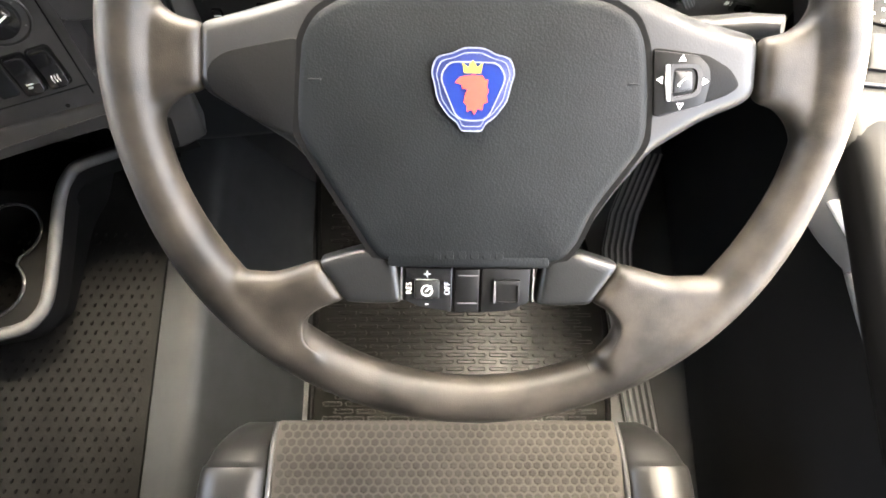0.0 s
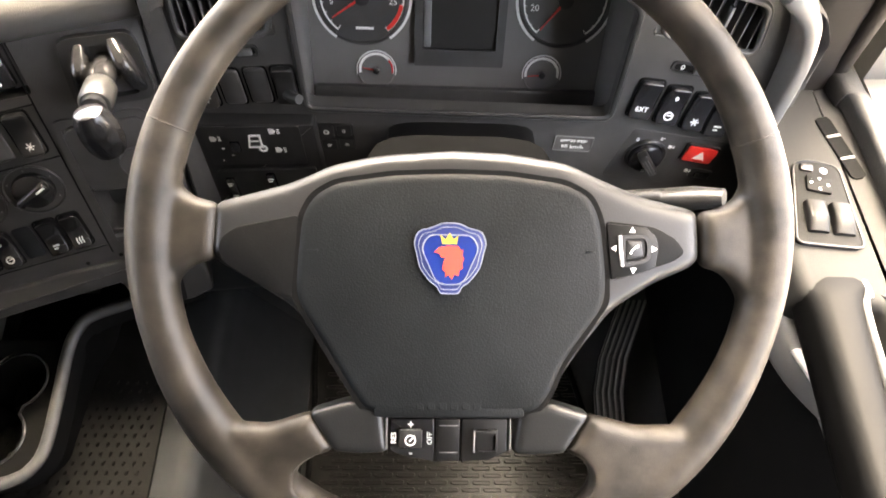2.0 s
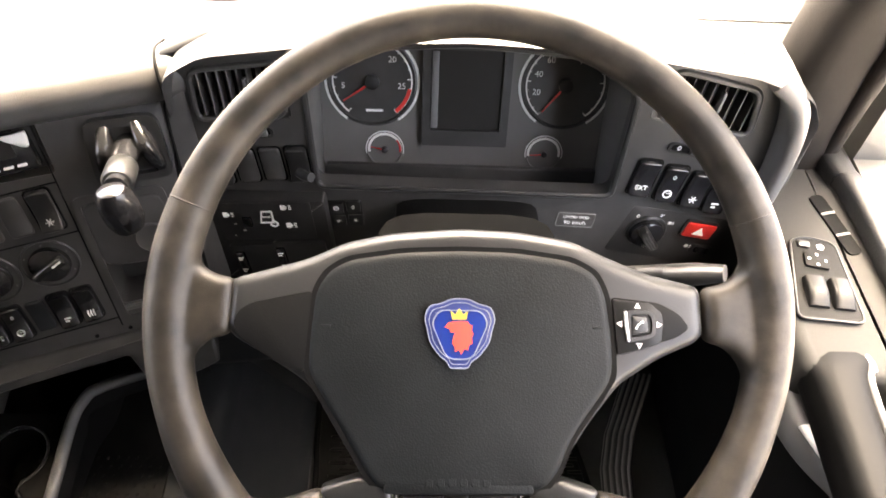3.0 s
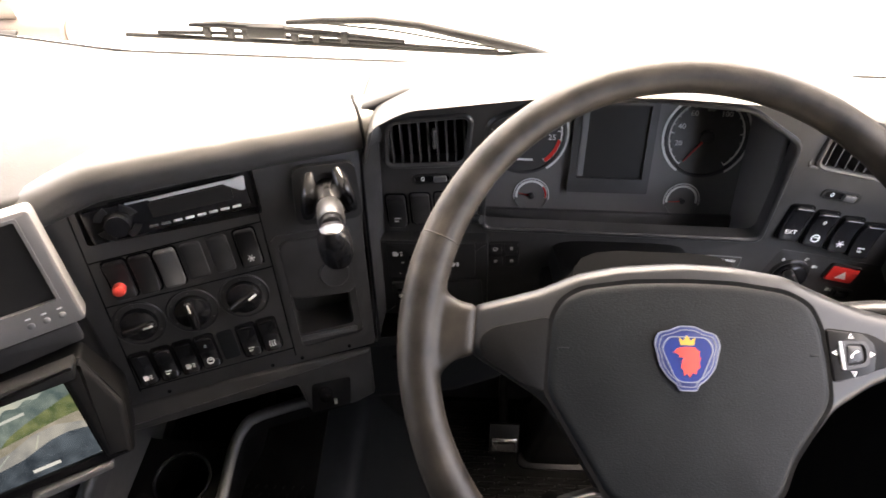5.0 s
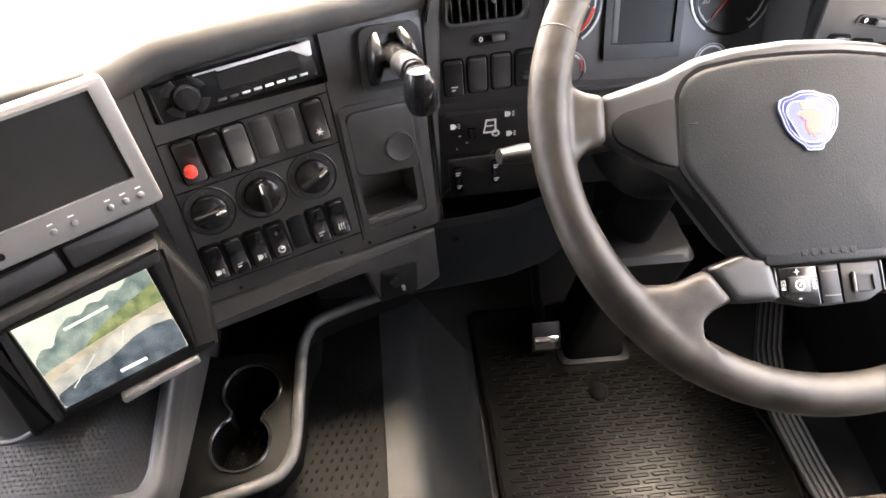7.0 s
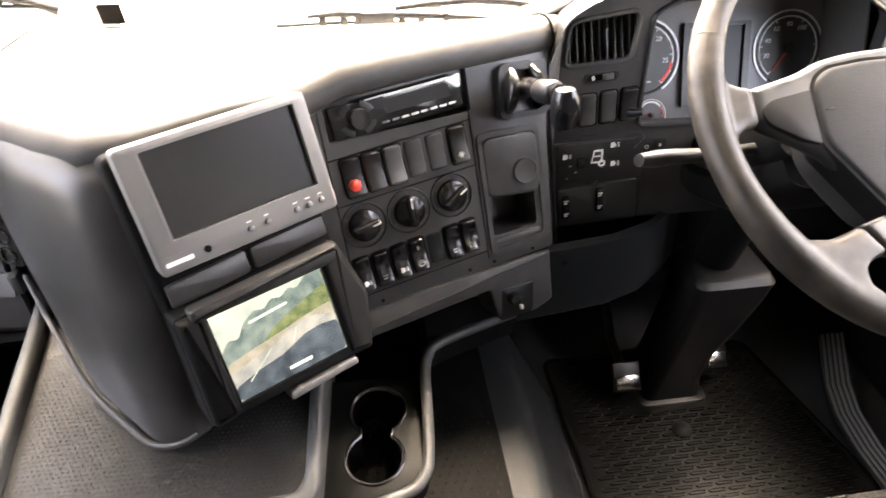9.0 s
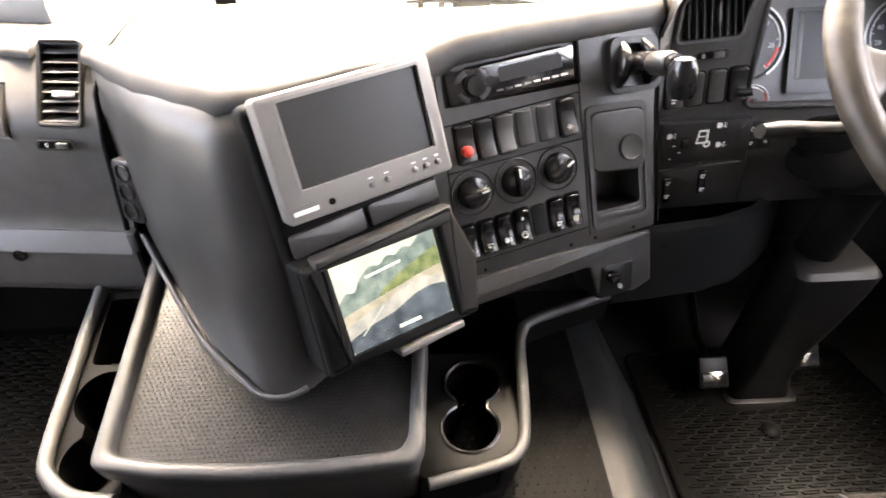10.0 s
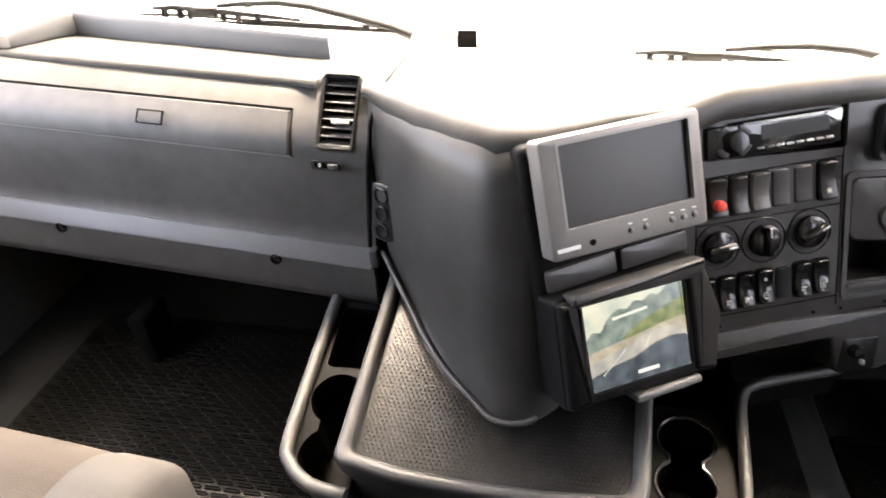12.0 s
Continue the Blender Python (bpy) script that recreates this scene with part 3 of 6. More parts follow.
ragged = [(-0.0100, 0.0040), (-0.0070, 0.0070), (-0.0010, 0.0080), (0.0050, 0.0078), (0.0066, 0.0055), (0.0082, 0.0058), (0.0076, 0.0020), (0.0088, 0.0000), (0.0076, -0.0025), (0.0082, -0.0060), (0.0060, -0.0070), (0.0055, -0.0105), (0.0030, -0.0095), (0.0012, -0.0130), (-0.0005, -0.0100), (-0.0028, -0.0115), (-0.0030, -0.0080), (-0.0048, -0.0065), (-0.0040, -0.0020), (-0.0028, 0.0005), (-0.0060, 0.0008), (-0.0062, 0.0028)]
part("shape", prism([(ex + x, ey + y) for x, y in ragged][::-1], zs, zs + 0.0008), REDK, emb, "red plain shape")
part("shape", prism([(ex + x, ey + y) for x, y in ((-0.005, 0.0090), (-0.0062, 0.0145), (-0.003, 0.0120), (-0.0005, 0.0160), (0.002, 0.0120), (0.0050, 0.0145), (0.004, 0.0090))][::-1], zs, zs + 0.0008), GOLD, emb, "gold plain shape")
pock = part("pad_badge", prism(rounded([(-0.0525, -0.0935), (0.0370, -0.0930), (0.0415, -0.1085), (-0.0555, -0.1085)], 0.004)[::-1], 0.002, 0.0086, 0.0010), PADMAT, wheel, "embossed bar at the foot of the pad")
for k in range(6):
    part("embossed_bar", rbox(-0.0260 + k * 0.0073, -0.1010, 0.0086, 0.0048, 0.0050, 0.0008, 0.0003, 1), PADMAT, pock)
for u, w, v in ((-0.094, 0.007, -0.0035), (0.080, 0.006, -0.002)):
    part("release_mark", rbox(u, v, 0.0104, w, 0.0012, 0.0008, 0.0002, 1), PADMAT, wheel)
keys = part("lower_switch_block", prism(rounded([(-0.0470, -0.1095), (0.0318, -0.1095), (0.0318, -0.1320), (0.0192, -0.1385), (-0.0157, -0.1396), (-0.0382, -0.1350), (-0.0470, -0.1310)], 0.002)[::-1], -0.014, 0.0020, 0.001), KNOB, wheel)
part("side_strip", rbox(-0.0468, -0.1205, 0.002, 0.0012, 0.021, 0.004, 0.0004), PALE, keys)
part("side_strip", rbox(0.0325, -0.1210, 0.002, 0.0012, 0.021, 0.004, 0.0004), PALE, keys)
part("cruise_key", prism(rounded([(-0.0445, -0.1105), (-0.0165, -0.1105), (-0.0165, -0.1385), (-0.0370, -0.1345), (-0.0445, -0.1310)][::-1], 0.0012), 0.0, 0.0042, 0.0008), GLOSS, keys)
part("cruise_pad", rbox(-0.0316, -0.1233, 0.0052, 0.0150, 0.0115, 0.003, 0.001), BLACK, keys)
part("blank_key", rbox(-0.0076, -0.1245, 0.0025, 0.0150, 0.0270, 0.003, 0.001), KNOB, keys)
for v in (-0.1150, -0.1325):
    part("key_edge", rbox(-0.0070, v, 0.0042, 0.0120, 0.0006, 0.0006, 0), PALE, keys)
part("menu_key", prism(rounded([(0.0012, -0.1105), (0.0305, -0.1105), (0.0305, -0.1318), (0.0192, -0.1375), (0.0012, -0.1385)][::-1], 0.0012), 0.0, 0.0040, 0.0008), KNOB, keys)
part("menu_pad", cut(rbox(0.0165, -0.1245, 0.0052, 0.0155, 0.0145, 0.003, 0.0006), prism(rect(0.0175, -0.1255, 0.0110, 0.0105), 0.0052, 0.02)), KNOB, keys)
part("pad_edge", rbox(0.0092, -0.1245, 0.0062, 0.0012, 0.0140, 0.0020, 0.0004), PALE, keys)
words("+", 0.0085, WHITE, keys, at(-0.0314, -0.1146, 0.0044), "plus_mark")
words("-", 0.0090, WHITE, keys, at(-0.0314, -0.1325, 0.0044), "minus_mark")
words("RES", 0.0048, WHITE, keys, at(-0.0422, -0.1230, 0.0044, 90))
words("OFF", 0.0048, WHITE, keys, at(-0.0192, -0.1232, 0.0044, 90))
part("dial_mark", frame_ring(circle(-0.0316, -0.1238, 0.0036, 20), circle(-0.0316, -0.1238, 0.0027, 20), 0.0062, 0.0069), WHITE, keys)
part("dial_pointer", rbox(0, 0, 0, 0.0050, 0.0008, 0.0006, 0), WHITE, keys, m=at(-0.0306, -0.1226, 0.0069, 45))
part("bracket_mark", rbox(-0.0316, -0.1178, 0.0046, 0.0125, 0.0008, 0.0006, 0), WHITE, keys)

# ---- centre console column and panels ----
col = []
foot = [(-0.884, 0.486, 0.420), (-0.832, 0.405, 0.400), (-0.782, 0.333, 0.380), (-0.734, 0.286, 0.368), (-0.700, 0.260, 0.362), (-0.655, 0.262, 0.372), (-0.60, 0.32, 0.39)]


def spline(pts, sub):
    """More points along a smooth line through these."""
    out, n = [], len(pts)
    v = [Vector(p) for p in pts]
    for i in range(n - 1):
        a, b, c, d = v[max(i - 1, 0)], v[i], v[i + 1], v[min(i + 2, n - 1)]
        for k in range(sub):
            t = k / sub
            out.append(tuple(0.5 * (2 * b + (c - a) * t + (2 * a - 5 * b + 4 * c - d) * t * t + (3 * b - a - 3 * c + d) * t ** 3)))
    return out + [tuple(v[-1])]


corner = spline([(x, y, z) for x, y, z in lip[7:13]] + [(-0.62, 0.405, 0.669)], 4)
foot = spline(foot, 4)
swell = [Vector((-0.2, -0.1, 0)).lerp(Vector((-0.5, -0.3, 0)), min(1, k / 10)) for k in range(len(foot))]
for s in range(8):
    f = s / 7
    col.append([tuple(Vector(q).lerp(Vector(p), f * 0.84) + w * 0.014 * math.sin(math.pi * f * 0.84)) for p, q, w in zip(corner, foot, swell)])
shoulder = [(Vector(p), Vector(c) + Vector((0, -0.002, 0.004)), Vector(c).lerp(Vector((c[0] - 0.01, base_y(c[0]), 0.600)), 0.30) + Vector((0, 0, 0.0080))) for p, c in zip(col[-1], corner)]
for k in range(1, 11):
    t = k / 10
    col.append([tuple(p * (1 - t) ** 2 + c * 2 * t * (1 - t) + q * t * t) for p, c, q in shoulder])
column = solo("console_column", thick(loft(col[::-1]), 0.01), COLM, Matrix(), "curved charcoal column joining dash and tray", "dashboard", kind="structure", smooth=80)


def lit(name, low, high, scale=70.0, strength=0.032):
    """A patch of a lit screen, mottled between two colours."""
    m, nt, b = node_mat(name)
    N, L = nt.nodes.new, nt.links.new
    tc, nz, mr, mx = N("ShaderNodeTexCoord"), N("ShaderNodeTexNoise"), N("ShaderNodeMapRange"), N("ShaderNodeMix")
    nz.inputs["Scale"].default_value, nz.inputs["Detail"].default_value = scale, 5.0
    L(tc.outputs["Object"], nz.inputs["Vector"])
    mr.inputs["From Min"].default_value, mr.inputs["From Max"].default_value = 0.34, 0.66
    L(nz.outputs["Fac"], mr.inputs["Value"])
    mx.data_type = "RGBA"
    mx.inputs["A"].default_value, mx.inputs["B"].default_value = (*low, 1), (*high, 1)
    L(mr.outputs["Result"], mx.inputs["Factor"])
    L(mx.outputs["Result"], b.inputs["Emission Color"])
    b.inputs["Emission Strength"].default_value = strength
    b.inputs["Base Color"].default_value, b.inputs["Roughness"].default_value = (0.01, 0.01, 0.01, 1), 0.2
    return m


LIT = lit("screen_sky", (0.36, 0.42, 0.42), (0.56, 0.58, 0.52), 40)
LIT_TREE = lit("screen_trees", (0.07, 0.11, 0.12), (0.22, 0.28, 0.27), 60)
LIT_GREEN = lit("screen_verge", (0.07, 0.11, 0.05), (0.22, 0.25, 0.12), 80)
LIT_ROAD = lit("screen_road", (0.24, 0.25, 0.27), (0.42, 0.42, 0.41), 50)
LIT_EARTH = lit("screen_kerb", (0.25, 0.24, 0.20), (0.40, 0.37, 0.33), 60)
LIT_BODY = lit("screen_bodywork", (0.025, 0.035, 0.05), (0.10, 0.13, 0.17), 45)
cpanel = thing("centre_panel", CEN, "dark grey centre dash panel angled to the driver", "dashboard", kind="structure")
body = prism(rounded([(-0.30, -0.105), (0.124, -0.095), (0.132, 0.06), (0.146, 0.160), (-0.30, 0.160)], 0.006), -0.06, 0.0, 0.002)
holes = [prism(rect(-0.054, 0.127, 0.172, 0.050, 0.004), -0.04, 0.02), prism(rect(0.071, -0.032, 0.066, 0.052, 0.008), -0.05, 0.02)]
part("panel", cut(body, *holes), PANEL, cpanel)
roll = [(0.1475, 0.001), (0.150, 0.005), (0.157, 0.0085), (0.168, 0.0095), (0.179, 0.006), (0.185, -0.002), (0.188, -0.014), (0.188, -0.030), (0.184, -0.060), (0.1475, -0.060)]
ref = CEN.inverted() @ Vector((-0.40, 0.51, 0.664))
run = []
for p in spline(lip[13:17], 4):
    q = CEN.inverted() @ Vector(p)
    if q.x < -0.06:
        run.append((q.x, min(0.0, q.y - ref.y), min(0.0, q.z - ref.z)))
run = [(u, dv - 0.036 * max(0.0, 1 - i / 5), dw) for i, (u, dv, dw) in enumerate(run)]
run += [(u, 0.0, 0.0) for u in (-0.03, 0.05, 0.10, 0.146)] + [(0.158, 0.001, -0.001), (0.172, 0.003, -0.005)]
part("top_trim", loft([[(u, v + 0.010 * (max(u, -0.3) + 0.30) + dv, w + dw) for v, w in roll] for u, dv, dw in run], close=True), DASH, cpanel, "rounded grey roll along the dash edge")
joint = [(0.1475, v + 0.0050, w + 0.0006) for v, w in roll[1:8]]
part("end_joint", tube(spline([(0.129, -0.09, 0.0)] + [(0.141, 0.12, 0.0), (0.1455, 0.150, 0.003)] + joint + [(0.149, 0.1905, -0.050), (0.152, 0.186, -0.085)], 3), 0.0016, 8), HOLE, cpanel, "dark joint at the panel end")
strip = thing("lower_strip", CEN, "grey trim strip below the centre panel", "trim", kind="structure")
part("strip_body", prism(rounded([(-0.30, -0.142), (-0.145, -0.136), (-0.045, -0.130), (0.022, -0.127), (0.030, -0.172), (0.086, -0.176), (0.112, -0.168), (0.116, -0.098), (-0.02, -0.096), (-0.30, -0.106)], 0.004), -0.05, 0.004, 0.004, 3), PANEL, strip)
# Solid near-black bar painted as the shadow between panel and strip.
part("shadow_gap", rbox(-0.09, -0.0985, -0.006, 0.41, 0.010, 0.010, 0.001), HOLE, strip, m=at(0, 0, 0, 0.8))
for u in (-0.118, 0.0, 0.035, 0.092):
    part("screw_hole", lathe([(0.0022, 0.0), (0.0022, 0.0008), (0, 0.0008)], 10, m=at(u, -0.0915 + 0.02 * u, 0.0)), HOLE, strip)

housing = solo("monitor_housing", prism(rounded([(-0.104, -0.150), (0.085, -0.150), (0.085, 0.058), (-0.104, 0.058)], 0.014), -0.16, -0.018, 0.012, 4), INSERT, MON, "black console housing behind the monitors", "console", kind="structure")
monitor = thing("monitor", MON, "grey-framed monitor with dark blank screen", "monitor")
part("case", cut(prism(rect(0, 0, 0.186, 0.122, 0.006), -0.018, 0.006, 0.003), prism(rect(0.003, 0.011, 0.150, 0.084, 0.002), 0.0, 0.02)), BEZEL, monitor)
part("screen", prism(rect(0.003, 0.011, 0.1498, 0.0838), -0.004, 0.001), DARKGLASS, monitor)
display = thing("camera_display", SCR, "black hooded camera display showing a road view", "display")
part("case", cut(prism(rounded([(-0.100, -0.058), (0.084, -0.062), (0.098, 0.002), (0.080, 0.068), (-0.096, 0.060)], 0.006), -0.05, 0.008, 0.004), prism(rect(-0.005, 0, 0.122, 0.099, 0.002), 0.0, 0.02)), INSERT, display)
view = part("screen", prism(rect(-0.005, 0, 0.1218, 0.0988), -0.004, 0.002), LIT, display, "lit screen with a road view")
for nm, mt, z, pts in (("tree_line", LIT_TREE, 1, [(-0.0655, -0.012), (-0.0655, 0.006), (-0.055, 0.016), (-0.046, 0.012), (-0.036, 0.026), (-0.022, 0.034), (-0.012, 0.030), (-0.002, 0.038), (0.008, 0.034), (0.018, 0.041), (0.026, 0.036), (0.040, 0.047), (0.0555, 0.049), (0.0555, -0.006), (0.0, -0.012)]),
                       ("verge", LIT_GREEN, 2, [(-0.030, -0.006), (-0.010, 0.008), (0.010, 0.016), (0.030, 0.022), (0.0555, 0.030), (0.0555, -0.008), (0.020, -0.008), (0.0, -0.014)]),
                       ("kerb", LIT_EARTH, 3, [(-0.0655, -0.024), (-0.0655, -0.008), (-0.040, -0.004), (-0.010, 0.000), (0.030, 0.006), (0.0555, 0.008), (0.0555, -0.020), (0.0, -0.030)]),
                       ("road", LIT_ROAD, 4, [(-0.0655, -0.036), (-0.0655, -0.020), (-0.036, -0.012), (-0.018, -0.010), (0.006, 0.000), (0.030, 0.002), (0.0555, -0.006), (0.0555, -0.030), (0.0, -0.040)]),
                       ("bodywork", LIT_BODY, 5, [(-0.0655, -0.0492), (-0.0655, -0.034), (-0.040, -0.027), (-0.010, -0.023), (0.018, -0.013), (0.036, -0.011), (0.0555, -0.014), (0.0555, -0.0492)])):
    part(nm, prism(rounded(pts[::-1], 0.004, 3), 0.0018, 0.0020 + 0.00012 * z), mt, view)
for p, q in (((-0.020, -0.012), (-0.050, -0.034)), ((0.012, -0.002), (0.004, -0.016))):
    part("lane_line", tube([(*p, 0.0026), (*q, 0.0026)], 0.0006, 6), LIT, view)

part("text_bar", rbox(-0.008, 0.026, 0.0028, 0.042, 0.0028, 0.0006, 0), glow("screen_text", (0.8, 0.85, 0.85), 0.022), display, m=at(0, 0, 0, 4))
part("caption_bar", rbox(0.004, -0.0405, 0.0028, 0.026, 0.0036, 0.0006, 0), glow("screen_caption", (0.85, 0.87, 0.9), 0.026), display)
part("hood_side", prism(rounded([(-0.098, -0.056), (-0.070, -0.055), (-0.068, 0.056), (-0.094, 0.058)], 0.004), 0.0, 0.020, 0.008, 4), INSERT, display)
part("hood_side", prism(rounded([(0.0575, -0.056), (0.082, -0.060), (0.096, 0.002), (0.079, 0.066), (0.0575, 0.056)], 0.004), 0.0, 0.012, 0.006, 4), PODM, display)
part("hood_top", prism(rounded([(-0.082, 0.050), (0.070, 0.050), (0.077, 0.068), (-0.080, 0.064)], 0.004), 0.0, 0.022, 0.005), BLACK, display)
part("lower_lip", prism(rounded([(-0.020, -0.070), (0.060, -0.068), (0.060, -0.060), (-0.020, -0.062)], 0.003), -0.01, 0.014, 0.002), GREY, display, "grey pull lip under the screen")
for k, (u, v) in enumerate(((-0.002, -0.0475), (0.016, -0.0475), (0.048, -0.0475), (0.062, -0.0475), (0.076, -0.0475))):
    part("button", lathe([(0.0032, 0.0), (0.0032, 0.0022), (0.0022, 0.0030), (0, 0.0032)], 14, m=at(u, v, 0.006)), PALE, monitor)
    part("button_mark", rbox(u, v + 0.0072, 0.0062, 0.005, 0.0012, 0.0004, 0), WHITE, monitor)
part("sensor", lathe([(0.0034, 0.0), (0.0034, 0.0012), (0, 0.0014)], 16, m=at(-0.047, -0.0495, 0.006)), HOLE, monitor)
part("maker_bar", rbox(-0.074, -0.0505, 0.0063, 0.026, 0.0042, 0.0005, 0), WHITE, monitor)
part("maker_bar", rbox(-0.076, -0.0440, 0.0063, 0.022, 0.0014, 0.0005, 0), PALE, monitor)
part("inner_bevel", frame_ring(rect(0.003, 0.011, 0.156, 0.090, 0.003), rect(0.003, 0.011, 0.1498, 0.0838, 0.001), 0.0055, 0.0068), BEZEL, monitor)
part("slot_panel", prism(rounded([(-0.094, -0.098), (-0.012, -0.094), (-0.012, -0.070), (-0.094, -0.074)], 0.004), -0.02, -0.012, 0.002), PANEL, housing)
part("slot_panel", prism(rounded([(-0.006, -0.094), (0.078, -0.090), (0.078, -0.068), (-0.006, -0.070)], 0.004), -0.02, -0.012, 0.002), PANEL, housing)

# ---- tray and cup holders ----
TRAY = axes((-0.70, 0.20, 0.345), (1, 0, 0), (0, 0.96, 0.26))
tray = thing("console_tray", TRAY, "grey plastic console tray with a textured rubber liner", "tray")
outl = rounded([(-0.187, -0.006), (-0.12, -0.019), (-0.03, -0.025), (0.06, -0.025), (0.152, -0.019), (0.162, 0.0), (0.170, 0.12), (0.176, 0.23), (-0.174, 0.29)], 0.014, 4)
cx, cy = 0.0, 0.12
inn = [(cx + (x - cx) * 0.895, cy + (y - cy) * 0.875) for x, y in outl]
bm = bmesh.new()
loops = []
for f, z in ((0.0, -0.034), (-0.01, -0.012), (0.02, -0.005), (0.12, -0.001), (0.28, 0.0005), (0.62, 0.0), (0.80, -0.002), (0.92, -0.006), (1.0, -0.020)):
    loops.append([bm.verts.new((p[0] + (q[0] - p[0]) * f, p[1] + (q[1] - p[1]) * f, z)) for p, q in zip(outl, inn)])
for p, q in zip(loops, loops[1:]):
    for k in range(len(p)):
        j = (k + 1) % len(p)
        bm.faces.new((p[k], p[j], q[j], q[k]))
part("rim", bm, TRIMG, tray, "rounded satin grey rim")
part("liner", prism(inn, -0.03, -0.018), LINER, tray)
part("body", prism([(x * 0.97, y * 0.97 + 0.003) for x, y in outl], -0.16, -0.029), DASH, tray)

cups = thing("cup_holder", Matrix(), "dark grey twin cup holder beside the tray", "cup holder")
cb = prism(rounded([(-0.545, 0.205), (-0.45, 0.225), (-0.418, 0.255), (-0.412, 0.37), (-0.398, 0.405), (-0.395, 0.50), (-0.545, 0.50)], 0.012), 0.12, 0.268, 0.002)


def figure_eight(c1, c2, r, neck, n=20):
    """The outline of two round wells joined by a short neck."""
    (x1, y1), (x2, y2) = c1, c2
    ang = math.atan2(y1 - y2, x1 - x2)
    w = math.asin(neck / r)
    out = [(x1 + r * math.cos(ang + math.pi + w + (2 * math.pi - 2 * w) * k / n), y1 + r * math.sin(ang + math.pi + w + (2 * math.pi - 2 * w) * k / n)) for k in range(n + 1)]
    return out + [(x2 + r * math.cos(ang + w + (2 * math.pi - 2 * w) * k / n), y2 + r * math.sin(ang + w + (2 * math.pi - 2 * w) * k / n)) for k in range(n + 1)]


wells = figure_eight((-0.474, 0.340), (-0.482, 0.272), 0.0355, 0.020)
cc = [prism(wells, 0.185, 0.3), prism(rect(-0.47, 0.440, 0.13, 0.095, 0.01), 0.17, 0.3)]
part("body", cut(cb, *cc), CUPB, cups)
part("well_bead", tube([(x, y, 0.2685) for x, y in wells], 0.0026, 8, closed=True), GLOSS, cups, "glossy black bead round the wells")
sk = spline([(-0.535, 0.200, 0.268), (-0.45, 0.222, 0.266), (-0.427, 0.238, 0.267), (-0.417, 0.262, 0.270), (-0.412, 0.320, 0.284), (-0.409, 0.370, 0.296), (-0.402, 0.397, 0.300), (-0.380, 0.418, 0.302), (-0.2675, 0.461, 0.300)], 3)
part("rim", tube(sk, 0.0074, 12), TRIMG, cups, "satin grey rounded rim")
sk = sk[3:]
# The skirt's near-black colour imitates the shade below the rim.
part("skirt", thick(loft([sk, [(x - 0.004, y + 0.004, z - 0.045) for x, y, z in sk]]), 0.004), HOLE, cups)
foot_bead = solo("column_bead", tube([tuple(Vector(p) + Vector((-0.006, -0.006, 0.006))) for p in foot[:21]], 0.0034, 10), TRIMG, Matrix(), "grey bead along the foot of the column", "trim", kind="structure")
PCUP = axes((-0.925, 0.24, 0.292), (1, 0, 0), (0, 0.975, 0.222))
pcups = thing("cup_holder", PCUP, "dark twin cup holder on the passenger side", "cup holder")
po = rounded([(0.050, -0.050), (0.0, -0.042), (-0.034, -0.016), (-0.043, 0.012), (-0.040, 0.235), (0.050, 0.235)], 0.012)
cb = prism(po[::-1], -0.14, -0.004, 0.002)
pw = figure_eight((0.004, 0.076), (0.010, -0.002), 0.0365, 0.018)
part("body", cut(cb, prism(pw, -0.09, 0.02), prism(rect(0.004, 0.172, 0.060, 0.10, 0.01), -0.05, 0.02)), CUPB, pcups)
part("rim", tube(spline([(0.048, -0.050, 0.0), (0.0, -0.042, 0.0), (-0.032, -0.018, 0.0), (-0.042, 0.012, 0.0), (-0.042, 0.12, 0.001), (-0.040, 0.235, 0.002)], 4), 0.0090, 12), TRIMG, pcups, "satin grey rounded rim")
part("skirt", thick(loft([[(0.046, -0.054, -0.004), (-0.002, -0.046, -0.004), (-0.036, -0.021, -0.004), (-0.046, 0.012, -0.004), (-0.045, 0.235, -0.004)], [(0.046, -0.046, -0.16), (0.0, -0.038, -0.16), (-0.030, -0.014, -0.16), (-0.038, 0.02, -0.16), (-0.038, 0.235, -0.16)]]), 0.004), TRIMG, pcups)

# ---- passenger dash ----
prof = [(0.590, 0.638), (0.566, 0.633), (0.549, 0.620), (0.530, 0.603), (0.512, 0.580), (0.5035, 0.560), (0.499, 0.50), (0.498, 0.45), (0.496, 0.432), (0.4915, 0.4235), (0.4885, 0.4185), (0.478, 0.4045), (0.4755, 0.399), (0.475, 0.385), (0.472, 0.350), (0.474, 0.336), (0.484, 0.326), (0.52, 0.318), (0.70, 0.30)]
secs = []
for x in (-0.905, -1.2, -1.5, -1.77):
    k = -0.905 - x
    secs.append([(x, y + 0.06 * k, z + 0.04 * k) for y, z in prof])
pdash = solo("dash_passenger", cut(thick(loft(secs), 0.01), vent_hole()), DASH, Matrix(), "charcoal passenger dashboard with glove box", "dashboard", kind="structure")

# ---- driver panel and cluster ----
dpanel = thing("driver_panel", DRV, "dark grey driver dash panel with instrument hood", "dashboard", kind="structure")
dout = rounded([(-0.282, -0.12), (0.350, -0.12), (0.352, 0.06), (0.338, 0.13), (0.31, 0.168), (0.25, 0.188), (0.12, 0.207), (0.0, 0.213), (-0.12, 0.207), (-0.235, 0.190), (-0.272, 0.168), (-0.282, 0.12)], 0.012, 3)
copen = rounded([(-0.155, 0.022), (0.165, 0.018), (0.162, 0.150), (0.10, 0.188), (0.0, 0.196), (-0.11, 0.188), (-0.155, 0.165)], 0.012, 4)
big = prism(copen, -0.2, 0.2)
